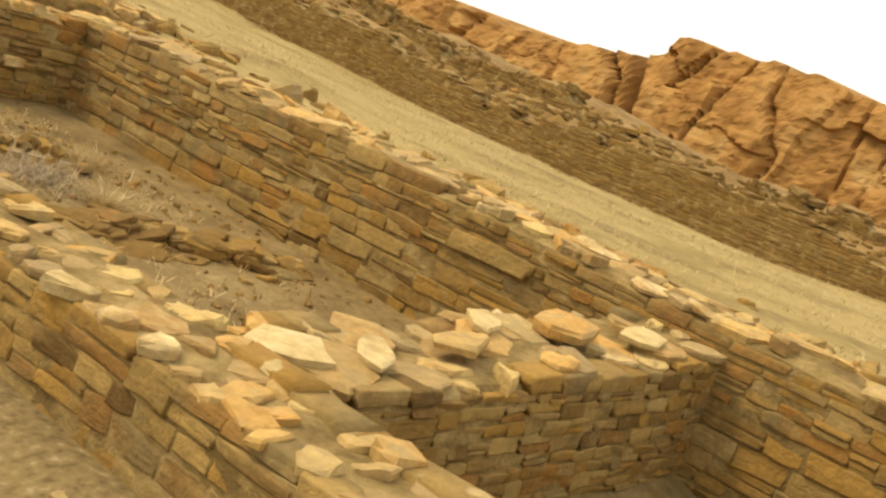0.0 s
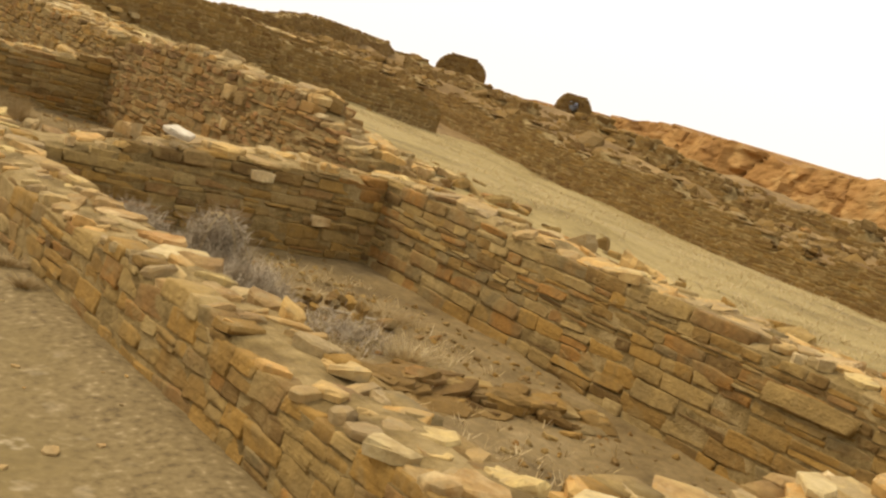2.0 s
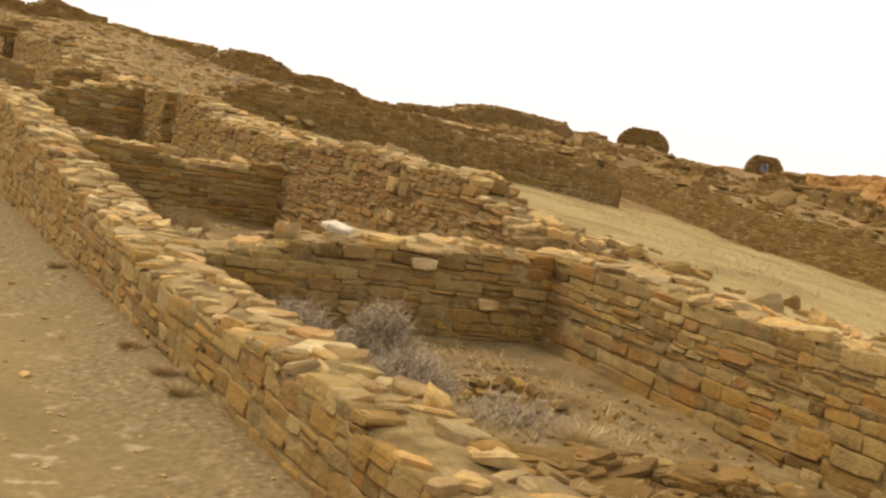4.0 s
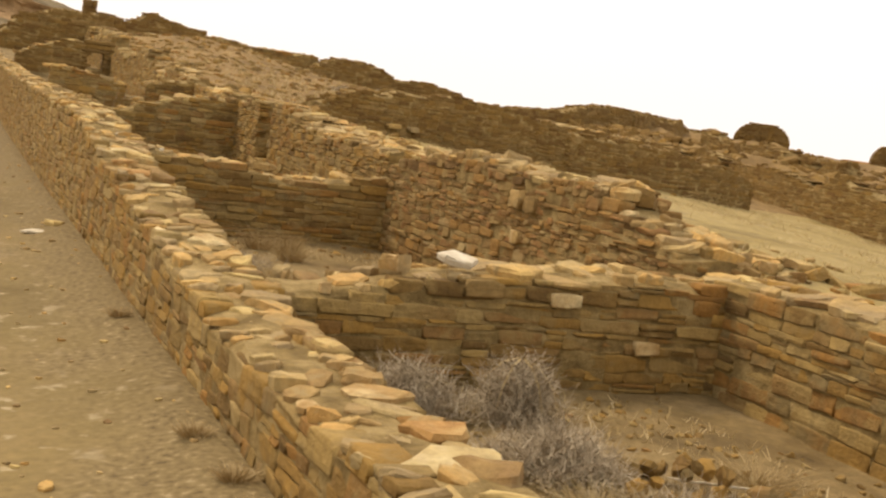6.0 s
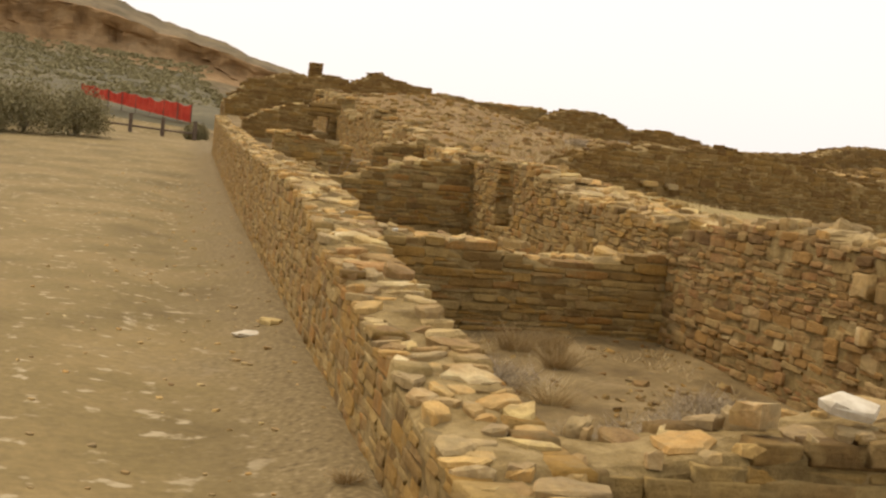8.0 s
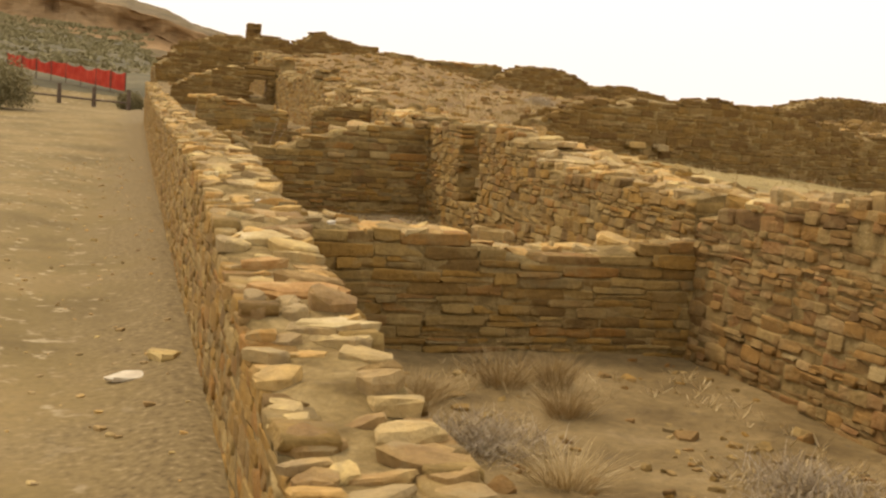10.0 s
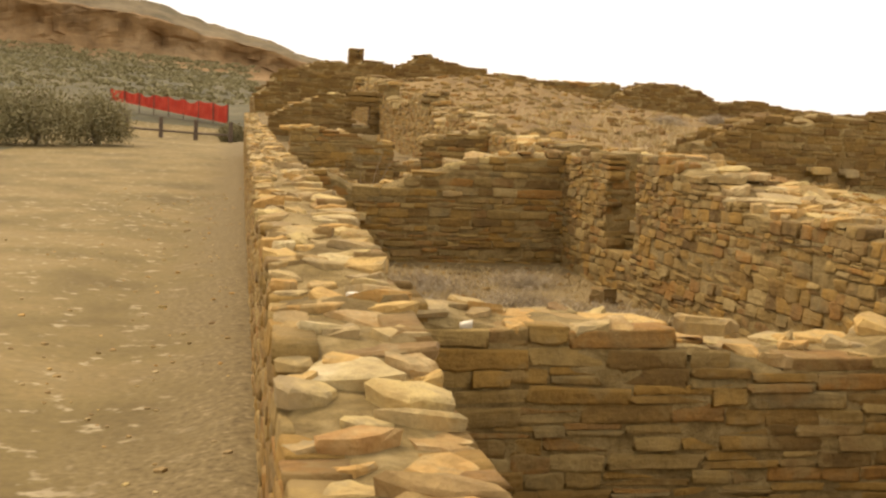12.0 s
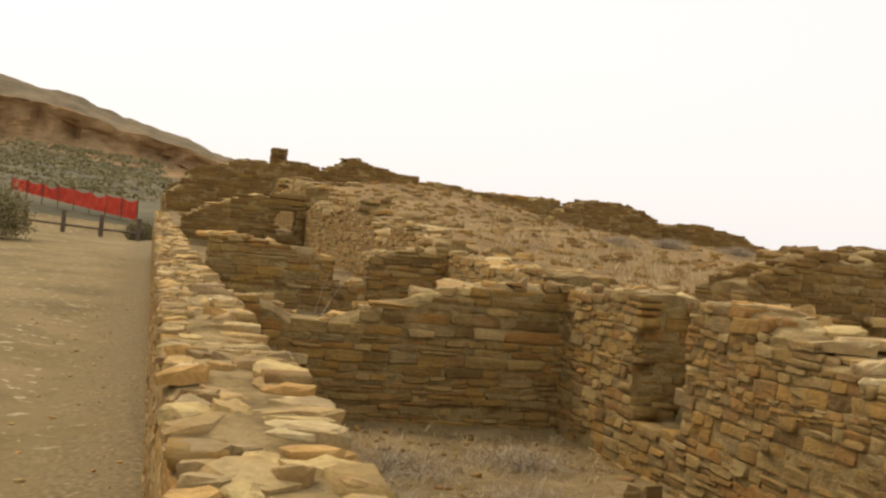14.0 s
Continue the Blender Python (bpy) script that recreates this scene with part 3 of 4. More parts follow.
wall("wall_cross_h", (.3, 46), (7.6, 47.6), .6, profile((0, 2.28), (.65, 2.96), (1.7, 3.44), (3.7, 3.58), (4.3, 3.50), (5, 3.56), (5.1, 3.82), (5.6, 3.80), (5.7, 3.61), (7.5, 3.56)), lambda u: 1.6, "tall ruined cross wall of dark sandstone courses", (.09, .14), (.22, .5), seed=161, ragged=.18, mat=M_DARK, caps=(.25, .55), cap_gap=.3, cap_mat=M_DARK)
wall("wall_cross_i", (3.6, 41.8), (8.4, 43.2), .5, profile((0, 2.5), (1.2, 3.05), (2.4, 2.9), (3.2, 3.05), (5, 2.75)), lambda u: 1.9, "broken sandstone wall among rubble", (.09, .14), (.22, .5), seed=171, ragged=.4, caps=(.25, .6), cap_gap=.3)
wall("wall_cross_j", (7.2, 44.5), (11.2, 45), .8, profile((0, 3.34), (2.6, 3.18), (3.9, 3.12)), lambda u: 2.1, "broken sandstone wall among rubble", (.09, .14), (.22, .5), seed=175, ragged=.2, caps=(.25, .6), cap_gap=.3)
wall("wall_hump", (10.8, 44), (14.1, 44.4), .9, profile((0, 2.73), (.4, 2.98), (1.1, 3.24), (2.3, 3.20), (3.1, 2.88), (3.3, 2.68)), lambda u: 2.0, "humped stub of a dark sandstone wall on the mound", (.09, .14), (.22, .5), seed=181, mat=M_DARK, cap_mat=M_DARK)
wall("wall_hump_low", (13.9, 44.6), (19.5, 43.5), .8, profile((0, 2.72), (1.2, 2.85), (2.6, 2.62), (3.3, 2.32), (5.6, 2.12)), lambda u: 1.8, "low stub of a dark sandstone wall on the mound", (.09, .14), (.22, .5), seed=191, mat=M_DARK, cap_mat=M_DARK)
# the wall across the mound and the long wall beyond the slope
wall("wall_mound_a", (4.1, 19.95), (9.6, 22.1), .5, profile((0, 1.55), (.9, 1.72), (1.4, 1.81), (2.6, 1.90), (3.9, 1.87), (5.4, 1.71), (5.9, 1.65)), lambda u: 1.1 - .07 * u, "long dark sandstone wall across the mound", (.06, .1), (.14, .34), seed=201, rough=.004, proud=0, ragged=.14, mat=M_DARK, near=lambda x, y: True, caps=(.12, .3), cap_mat=M_DARK)
wall("wall_mound_b", (9.6, 22.1), (15.4, 24.2), .5, profile((0, 1.65), (2, 1.56), (5.5, 1.19), (6.17, 1.01)), lambda u: .72 - .06 * u, "long dark sandstone wall across the mound", (.06, .1), (.16, .36), seed=211, rough=.004, proud=0, ragged=.14, mat=M_DARK, near=lambda x, y: True, caps=(.12, .3), cap_mat=M_DARK)
wall("wall_slope", (18.0, 33), (18.0, -6), .6, profile((0, 1.75), (2, 1.6), (5.5, 1.46), (9, 1.27), (12, 1.15), (15, .8), (17.5, .5), (19, .45), (20.2, .78), (21.5, .6), (23, .42), (25, .38), (39, .3)),
     lambda u: gz(17.7, 33 - u) - .05, "long dark sandstone wall below the cliff", (.06, .1), (.14, .34), seed=221, rough=.004, proud=0, mat=M_DARK, near=lambda x, y: 8 < y < 17, caps=(.2, .5), cap_gap=.25, cap_mat=M_DARK, ragged=.35)
wall("wall_slope_upper", (22.5, 37), (22.5, 3), .8, profile((0, 2.3), (5, 2.0), (10, 1.75), (14, 1.45), (17, 1.1), (20, 1.05), (21.5, .75), (24, .55), (27, .5), (34, .45)),
     lambda u: -.2 if u > 14 else .6, "ruined upper wall of dark sandstone below the cliff", (.07, .12), (.16, .4), seed=227, rough=.004, proud=0, mat=M_DARK, caps=(.25, .7), cap_gap=.25, cap_h=(.08, .25), cap_mat=M_DARK, ragged=.6)
wall("wall_slope_end", (13.4, 37.4), (18.0, 33), .6, profile((0, 2.15), (3, 1.95), (6.4, 1.72)), lambda u: 1.0, "broken dark sandstone wall on the mound", (.08, .13), (.18, .42), seed=229, mat=M_DARK, caps=(.2, .5), cap_gap=.25)
wall("wall_ridge_a", (16.4, 38.6), (22.2, 40.6), .8, profile((0, 2.29), (2.3, 2.42), (3.4, 2.72), (5.2, 2.89), (6.1, 2.79)), lambda u: 1.5, "ruined sandstone wall on the ridge", (.1, .15), (.25, .5), seed=231, mat=M_DARK, cap_mat=M_DARK)
wall("wall_ridge_b", (21.9, 40.4), (35.2, 51.4), .8, profile((0, 2.80), (2.4, 2.82), (5.8, 2.74), (6.9, 2.69), (11, 2.24), (16.3, 1.94)), lambda u: 1.2, "ruined sandstone wall on the ridge", (.1, .16), (.25, .55), seed=241, ragged=.3, mat=M_DARK, cap_mat=M_DARK)
wall("wall_ridge_c", (37.3, 52.4), (47, 55), .8, profile((0, 2.5), (3, 2.35), (6, 2.2), (10.1, 2.0)), lambda u: .8, "ruined sandstone wall on the ridge", (.12, .18), (.3, .6), seed=251, mat=M_DARK, cap_mat=M_DARK)


def accent(wall_name, p, out, l, h, mat, i=0):
    """One block that stands out in a wall face."""
    out = Vector((*out, 0))
    up = Vector((0, 0, 1))
    m = Matrix.Translation(Vector(p) - out * .05) @ Matrix(((-out).cross(up), -out, up)).transposed().to_4x4() @ Matrix.Diagonal((l, .15, h, 1))
    LATER.append((bpy.data.objects[wall_name], "stone", "stone", [(m, i)], mat))


accent("wall_cross_b", (2.85, 8.2, .28), (0, -1), .17, .09, M_SLAB, 1)
accent("wall_cross_b", (2.25, 8.2, .53), (0, -1), .2, .09, M_SLAB, 2)
accent("wall_cross_b", (1.72, 8.2, .56), (0, -1), .24, .1, M_DARK, 3)
accent("wall_rear_b", (3.22, 11.02, .92), (-1, 0), .19, .16, M_SLAB, 4)
accent("wall_rear_b", (3.24, 10.78, .9), (-1, 0), .17, .16, M_DARK, 5)
accent("wall_rear_b", (3.23, 10.95, .62), (-1, 0), .14, .12, M_SLAB, 6)
accent("wall_rear_a", (3.455, 3.95, .44), (-1, 0), .62, .12, M_STONE, 7)
accent("wall_rear_a", (3.46, 4.62, .38), (-1, 0), .34, .1, M_STONE, 8)
accent("wall_cross_d", (1.02, 20.59, .71), (0, -1), .14, .08, M_SLAB, 9)
accent("wall_cross_d", (1.9, 20.59, .95), (0, -1), .18, .06, M_SLAB, 10)
accent("wall_mound_a", (5.5, 20.42, 1.3), (.36, -.93), .26, .08, M_SLAB, 11)
accent("wall_mound_a", (5.9, 20.58, 1.28), (.36, -.93), .2, .09, M_SLAB, 12)

# ---- two stumps of towers and the chimney-like pillar on the skyline ----
def stump(name, x, y, z, w, h, depth, label, door=False, mat=M_DARK, dome=.55):
    """A rounded stump of masonry with an uneven domed outline; door: an opening through it."""
    root = tagged(new(name), label, "ruin")
    root.location = (x, y, z)
    r = random.Random(int(x * 10))
    items = []
    for k in range(int(h / .11)):
        zc = k * .11 + .055
        f = zc / h
        half = w / 2 * (1 if f < dome else math.sqrt(max(.08, 1 - ((f - dome) / (1 - dome)) ** 2 * .85)))
        for ring, yy in ((0, -depth / 2), (1, depth / 2), (2, 0)):
            u = -half
            while u < half:
                l = min(r.uniform(.2, .42), half - u)
                if l < .07:
                    break
                if door and ring == 0 and abs(u + l / 2) < .27 and .42 * h < zc < .78 * h:
                    u += .1
                    continue
                M = Matrix.Translation((u + l / 2, yy + r.gauss(0, .03), zc)) @ Matrix.Diagonal((l * .98, depth / 2 if ring == 2 else .3, .108, 1))
                if not (door and ring == 2 and abs(u + l / 2) < .4 and .42 * h < zc < .78 * h):
                    items.append((M, r.randrange(len(BLOCKS))))
                u += l
    joined("masonry", "stone", items, mat, root)
    return root


a1 = math.atan2(-38, 51)
stump("tower_stump", 36.2, 52, 1.6, 2.7, 2.0, 1.6, "rounded stump of a sandstone tower on the ridge").rotation_euler.z = a1
stump("tower_stump", 46.5, 54.2, 1.3, 2.15, 2.25, 1.2, "small ruined tower with a doorway on the ridge", True).rotation_euler.z = a1
stump("masonry_pillar", 3.75, 51.5, 2.6, .5, 1.72, .45, "square stub of masonry standing above the far walls", dome=.97)

# ---- the cliff and the far mesa ----
cy = np.concatenate([np.arange(-60, 14, 2), np.arange(14, 80, .24), np.arange(80, 90, .8), np.arange(90, 160, 3)])
cv = np.linspace(0, 1, 64)
CY, CV = np.meshgrid(cy, cv, indexing="ij")
ctop = np.interp(CY, [-60, 10, 27, 33, 38, 41.6, 42.6, 43.6, 46, 54, 63, 71, 80, 100, 160], [5, 5.6, 6.0, 6.6, 6.75, 6.5, 6.3, 5.0, 4.5, 3.6, 3.9, 4.0, 3.2, 2.8, 2.5]) + .6 * (fbm(CY * .5, 0 * CY, 41) - .5) + .35 * (np.floor(vnoise(CY * 1.3, 0 * CY, 43) * 3) / 3 - .33)
CZ = -5 + CV * (ctop + 5)
u_c = CY / 4.6 + .05 * CZ + 1.3 * vnoise(CY * .24, CZ * .14, 51) + .16 * vnoise(CY * 1.2, CZ * .9, 63)
cell = np.floor(u_c)
fu = u_c - cell
v_c = CZ / 5.2 + 2 * lattice(cell, 0 * cell, 52) + .4 * vnoise(CY * .8, CZ * .4, 55)
row = np.floor(v_c)
fv = v_c - row
u_b = CY / 7 + .1 * CZ + .6 * vnoise(CY * .15, CZ * .3, 56)
big = np.floor(u_b)
gap = 1.1 * np.exp(-(np.minimum(fu, 1 - fu) / .05) ** 2) * (lattice(cell, row, 60) > .3) + .25 * np.exp(-(np.minimum(fv, 1 - fv) / .06) ** 2) * (lattice(cell, row, 61) > .6)
cleft = np.exp(-((CY - 44.2 - .42 * (CZ - 2)) / .5) ** 2)
CX = 70 - .9 * lattice(cell, row, 53) + 1.1 * (fu - .5) * (lattice(cell, row, 57) - .5) + 1.2 * (fv - .5) * (lattice(cell, row, 58) - .5) - 2.4 * lattice(big, 0 * big, 54) + .8 * gap + 4.2 * cleft + .16 * CZ + .55 * (fbm(CY * .9, CZ * .5, 59) - .5) + .5 * (fbm(CY * 1.6, CZ * 2.4, 62) - .5) + 1.2 * CV ** 3
n_c = len(cv)
CVt = np.stack([CX, CY, CZ], -1).reshape(-1, 3)
last = np.arange(len(cy)) * n_c + n_c - 1
back = CVt[last] + np.array([70, 0, 1.0])
verts = np.concatenate([CVt, back])
f1 = grid_faces(len(cy), n_c)[:, ::-1]
nb = len(CVt)
f2 = [(last[i], last[i + 1], nb + i + 1, nb + i) for i in range(len(cy) - 1)]
cliff = mesh_object("cliff", verts, [tuple(f) for f in f1] + f2, M_CLIFF)
tagged(cliff, "orange sandstone cliff with cracks and ledges", "cliff", kind="structure")

mx = np.concatenate([np.arange(-420, -140, 8.0), np.arange(-140, 90, 1.6), np.arange(90, 330, 8.0)])
mv = np.linspace(0, 1, 60)
MX, MV = np.meshgrid(mx, mv, indexing="ij")
mtop = np.interp(MX, [-420, -120, -60, -35, -20, -5, 26, 60, 120, 330], [54, 47, 39.5, 35, 32, 27.5, 18.5, 11, 7, 5])
shape_z = np.interp(MV, [0, .45, .52, .8, .86, 1], [0, .4, .48, .79, .82, 1.0])
shape_y = np.interp(MV, [0, .45, .52, .8, .86, 1], [0, 70, 76, 82, 88, 112])
band = np.exp(-((MV - .64) / .13) ** 2)
MZ = 2 + (mtop - 2) * .94 * shape_z + 2.4 * (fbm(MX * .14, MV * 16, 71) - .5) + 1.0 * (fbm(MX * .35, 0 * MV, 72) - .5)
MY = 215 + shape_y + 16 * (fbm(MX * .03, MV * 2, 73) - .5) + band * (7 * np.floor(vnoise(MX * .16, MV * 3, 75) * 4) / 4 + 5 * fbm(MX * .5, MV * 9, 76))
mk = np.repeat(np.where((mv[:-1] > .47) & (mv[:-1] < .8), 1, np.where(mv[:-1] > .3, 2, 0))[None, :], len(mx) - 1, 0).reshape(-1)
mesa = mesh_object("mesa", np.stack([MX, MY, MZ], -1).reshape(-1, 3), grid_faces(len(mx), len(mv)), [M_BRUSH, M_MESA, M_SHOULDER], None, mk)
tagged(mesa, "far mesa with a reddish rock band above brush", "mesa", kind="structure")


# ---- plants ----
def strip(V, F, pts, w, r):
    """A thin tapering blade or twig along pts."""
    side = Vector((r.uniform(-1, 1), r.uniform(-1, 1), r.uniform(-.3, .3))).normalized()
    base = len(V)
    n = len(pts)
    for i, p in enumerate(pts):
        k = w * (1 - i / n)
        V.extend([p - side * k, p + side * k])
    for i in range(n - 1):
        a = base + 2 * i
        F.append((a, a + 1, a + 3, a + 2))


def tuft_mesh(name, seed, blades, height, spread, width, mat, lean=.5, parent=None):
    r = random.Random(seed)
    V, F = [], []
    for _ in range(blades):
        a, d = r.uniform(0, 6.283), r.uniform(0, spread * .35)
        o = Vector((math.cos(a) * d, math.sin(a) * d, -.02))
        a += r.uniform(-.8, .8)
        h = height * r.uniform(.45, 1)
        out = spread * r.uniform(.1, 1) * lean
        tip = Vector((math.cos(a) * out, math.sin(a) * out, h))
        mid = o + tip * .55 + Vector((0, 0, h * .12))
        strip(V, F, [o, mid, o + tip], width, r)
    return mesh_object(name, V, F, mat, parent)


def tumbleweed(x, y, w, h, seed, label, stems=0):
    """A tangle of grey twigs."""
    root = tagged(new("dead_shrub"), label, "shrub")
    root.location = (x, y, gz(x, y) - .02)
    r = random.Random(seed)
    mat_like = h < .2
    for nm, count, wid, mat in (("base", 60, .0045, M_TWIG), ("crown", 1300 if mat_like else 4200, .0022, M_TWIG), ("spray", 260 if mat_like else 12, .002 if mat_like else .005, M_STRAW)):
        if mat_like and nm == "base":
            continue
        V, F = [], []
        for _ in range(count):
            a = r.uniform(0, 6.283)
            el = r.uniform(.1, 1.5)
            d = Vector((math.cos(a) * math.cos(el) * w, math.sin(a) * math.cos(el) * w, math.sin(el) * h))
            if nm == "crown" or mat_like:
                o = Vector((d.x, d.y, d.z * .6)) * r.random() ** .6 if mat_like else d * r.uniform(.25, .95)
                e = o + Vector((r.uniform(-1, 1), r.uniform(-1, 1), r.uniform(-.5, .9))) * .13
                pts = [o, (o + e) / 2 + Vector((r.uniform(-1, 1), r.uniform(-1, 1), r.uniform(-1, 1))) * .02, e]
            else:
                pts = [d * k + Vector((r.uniform(-1, 1), r.uniform(-1, 1), 0)) * .04 * k + Vector((0, 0, -h * .25 * k * k + .25 * h * k)) for k in (0, .3, .6, .85, 1)]
            strip(V, F, pts, wid, r)
        tagged(mesh_object(nm, V, F, mat, root), kind="stuff")
    for k in range(stems):
        a = 1.1 * k - .6
        V, F = [], []
        pts = [Vector((.02 * math.cos(a), .02 * math.sin(a), h)), Vector((math.cos(a) * w * .3, math.sin(a) * w * .3, h * .93)), Vector((math.cos(a) * w * .58, math.sin(a) * w * .58, h * .68)), Vector((math.cos(a) * w * .75, math.sin(a) * w * .75, h * .34))]
        strip(V, F, pts, .006, r)
        strip(V, F, [p + Vector((0, 0, .003)) for p in pts], .006, r)
        tagged(mesh_object("stem", V, F, M_STRAW, root), "pale dry stem")
    return root


tumbleweed(1.66, 7.5, .3, .36, 5, "grey dead tumbleweed shrub in the room corner", 6)
tumbleweed(1.1, 7.6, .36, .27, 6, "grey dead shrub beside the front wall")
tumbleweed(1.5, 6.7, .42, .2, 7, "low grey dead shrub on the room floor")
tumbleweed(1.95, 10.6, .4, .14, 8, "flattened grey dead brush on the room floor")
tumbleweed(1.5, 10.3, .45, .12, 9, "flattened grey dead brush on the room floor")
tumbleweed(2.0, 18.0, .5, .16, 10, "flattened grey dead brush on the room floor")
tumbleweed(1.4, 18.9, .5, .12, 12, "flattened grey dead brush on the room floor")
stalk = tuft_mesh("bare_shrub", 13, 13, .85, .4, .004, M_TWIG, .9)
stalk.location = (1.15, 21.5, gz(1.15, 21.5))
tagged(stalk, "bare grey twiggy shrub behind the cross wall", "shrub")
for i, (x, y) in enumerate(((9.5, 36), (11.5, 38), (13.5, 38.5))):
    tumbleweed(x, y, .6, .2, 800 + i, "low grey shrub on the dry mound")
for i, (x, y, w) in enumerate(((1.0, 16.8, .5), (2.3, 19.2, .45), (1.1, 17.9, .45), (2.4, 17.3, .4), (1.2, 11.9, .4), (2.4, 11.2, .4), (.95, 6.9, .35), (1.9, 6.1, .4))):
    tumbleweed(x, y, w, .13, 700 + i, "flattened grey dead brush on the room floor")
for i, (x, y, h, s, lab) in enumerate(((1.4, 11.35, .32, .3, "clump of pale dry bunchgrass on the room floor"), (1.6, 12.9, .42, .3, "clump of dry straw grass beside the cross wall"),
                                       (1.45, 6.25, .24, .3, "clump of pale dry bunchgrass on the room floor"), (2.55, 6.6, .2, .35, "low tawny grass clump near the wall"),
                                       (1.75, 12.3, .36, .26, "clump of dry straw grass on the room floor"), (1.1, 12.7, .3, .3, "clump of dry straw grass beside the front wall"),
                                       (2.15, 5.75, .26, .26, "clump of pale dry bunchgrass on the room floor"), (1.9, 12.9, .4, .2, "tall dry stalks beside the cross wall"),
                                       (.9, 12.2, .5, .25, "tall dry stalks beside the front wall"))):
    t = tuft_mesh("grass_clump", 40 + i, 520, h * .55, s, .0014, M_STRAW if i in (0, 2, 6) else M_GRASS, .95)
    t.location = (x, y, gz(x, y))
    tagged(t, lab, "grass", "dry grass clumps")
for i, (x, y) in enumerate(((-.1, 5.9), (-.12, 6.9), (-.08, 6.3), (-.1, 9.4))):
    t = tuft_mesh("grass_clump", 60 + i, 320, .07, .12, .002, M_GRASS, .9)
    t.location = (x, y, gz(x, y))
    tagged(t, "small brown dried weed at the foot of the wall", "weed", "weeds along the wall")

# dry stubble over the slope and the room floors
rs = random.Random(77)
V, F = [], []
for _ in range(15000):
    u = rs.random()
    if u < .62:
        x, y = rs.uniform(4.2, 17.8), rs.uniform(0, 24)
        sc = rs.uniform(.03, .075)
    elif u < .82:
        x, y = rs.uniform(3.8, 16), rs.uniform(24, 44)
        sc = rs.uniform(.04, .11)
    else:
        x, y = rs.uniform(.6, 2.9), rs.choice((rs.uniform(3, 8), rs.uniform(9, 13.6), rs.uniform(14.6, 20.3)))
        sc = rs.uniform(.03, .08)
    if fbm(x * .6, y * .6, 90) < .4:
        continue
    o = Vector((x, y, gz(x, y) - .01))
    for _k in range(3):
        strip(V, F, [o, o + Vector((rs.uniform(-1, 1) * sc, rs.uniform(-1, 1) * sc, sc * rs.uniform(.5, 1.1)))], .0025 + .02 * sc, rs)
tagged(mesh_object("dry_stubble", V, F, M_STRAW), "sparse dry grass stubble on the slope", "grass", kind="stuff")


V, F = [], []
for _ in range(420):
    x, y = rs.uniform(4.6, 10), rs.uniform(23.5, 31)
    sc = rs.uniform(.1, .28) * (1 if vnoise(x * .7, y * .7, 91) > .5 else .4)
    o = Vector((x, y, gz(x, y) - .01))
    for _k in range(9):
        strip(V, F, [o, o + Vector((rs.uniform(-1, 1) * sc * .6, rs.uniform(-1, 1) * sc * .6, sc * rs.uniform(.5, 1.1)))], .005, rs)
tagged(mesh_object("dry_grass", V, F, M_STRAW), "pale dry grass growing on the mound", "grass", kind="stuff")


def leafy(V, F, o, w, h, n, size, r):
    """A shrub's leaves: small facets gathered in clumps."""
    for _ in range(max(3, n // 14)):
        a, d, e = r.uniform(0, 6.283), r.random() ** .6, r.random()
        c = o + Vector((math.cos(a) * d * w, math.sin(a) * d * w, h * (.15 + .85 * e * math.sqrt(max(0, 1 - d * d * .8)))))
        for _k in range(14):
            p = c + Vector((r.gauss(0, .16) * w, r.gauss(0, .16) * w, r.gauss(0, .13) * h))
            q, s = [Vector((r.uniform(-1, 1), r.uniform(-1, 1), r.uniform(-1, 1))) * size for _ in (0, 1)]
            b = len(V)
            V.extend([p - q, p + s, p + q * .9])
            F.append((b, b + 1, b + 2))


def bush(x, y, w, h, seed, n=9000):
    root = tagged(new("sagebrush"), "rounded grey-green sagebrush at the end of the trail", "shrub", "sagebrush by the trail")
    root.location = (x, y, gz(x, y))
    r = random.Random(seed)
    V, F = [], []
    leafy(V, F, Vector((0, 0, 0)), w, h, n, .06, r)
    mesh_object("foliage", V, F, M_SAGE, root)
    V, F = [], []
    for _ in range(40):
        a, d = r.uniform(0, 6.28), r.uniform(.2, .9) * w
        strip(V, F, [Vector((0, 0, -.05)), Vector((math.cos(a) * d * .5, math.sin(a) * d * .5, h * .5)), Vector((math.cos(a) * d, math.sin(a) * d, h * r.uniform(.5, .95)))], .02, r)
    mesh_object("woody_base", V, F, M_TWIG, root)


for i, (x, y, w, h) in enumerate(((-5.0, 53, 1.1, 1.7), (-6.7, 51, 1.3, 1.9), (-8.6, 50, 1.5, 1.9), (-12.3, 53, 1.8, 1.9), (-9.5, 57, 1.6, 1.8), (-11.8, 58, 1.7, 1.9), (-14.5, 49, 1.8, 1.8), (-.45, 63.5, .5, .7), (-13.5, 44, 1.5, 1.4), (-16, 55, 2, 2))):
    bush(x, y, w, h, 500 + i)
V, F = [], []
for _ in range(3600):
    y = rs.uniform(76, 260)
    x = rs.uniform(-75, 6 + y * .05) * (y / 150 + .3)
    if y < 95 and x > -12:
        continue
    w = rs.uniform(.5, 1.1) * (1 + y / 200)
    z = gz(x, y) if y < 215 else gz(x, 215) + (y - 215) * .1
    leafy(V, F, Vector((x, y, z - .15)), w, w * rs.uniform(.16, .28), 42, .13 * (1 + y / 200), rs)
tagged(mesh_object("brush", V, F, M_SAGE), "grey-green brush covering the far flat", "brush", kind="stuff")

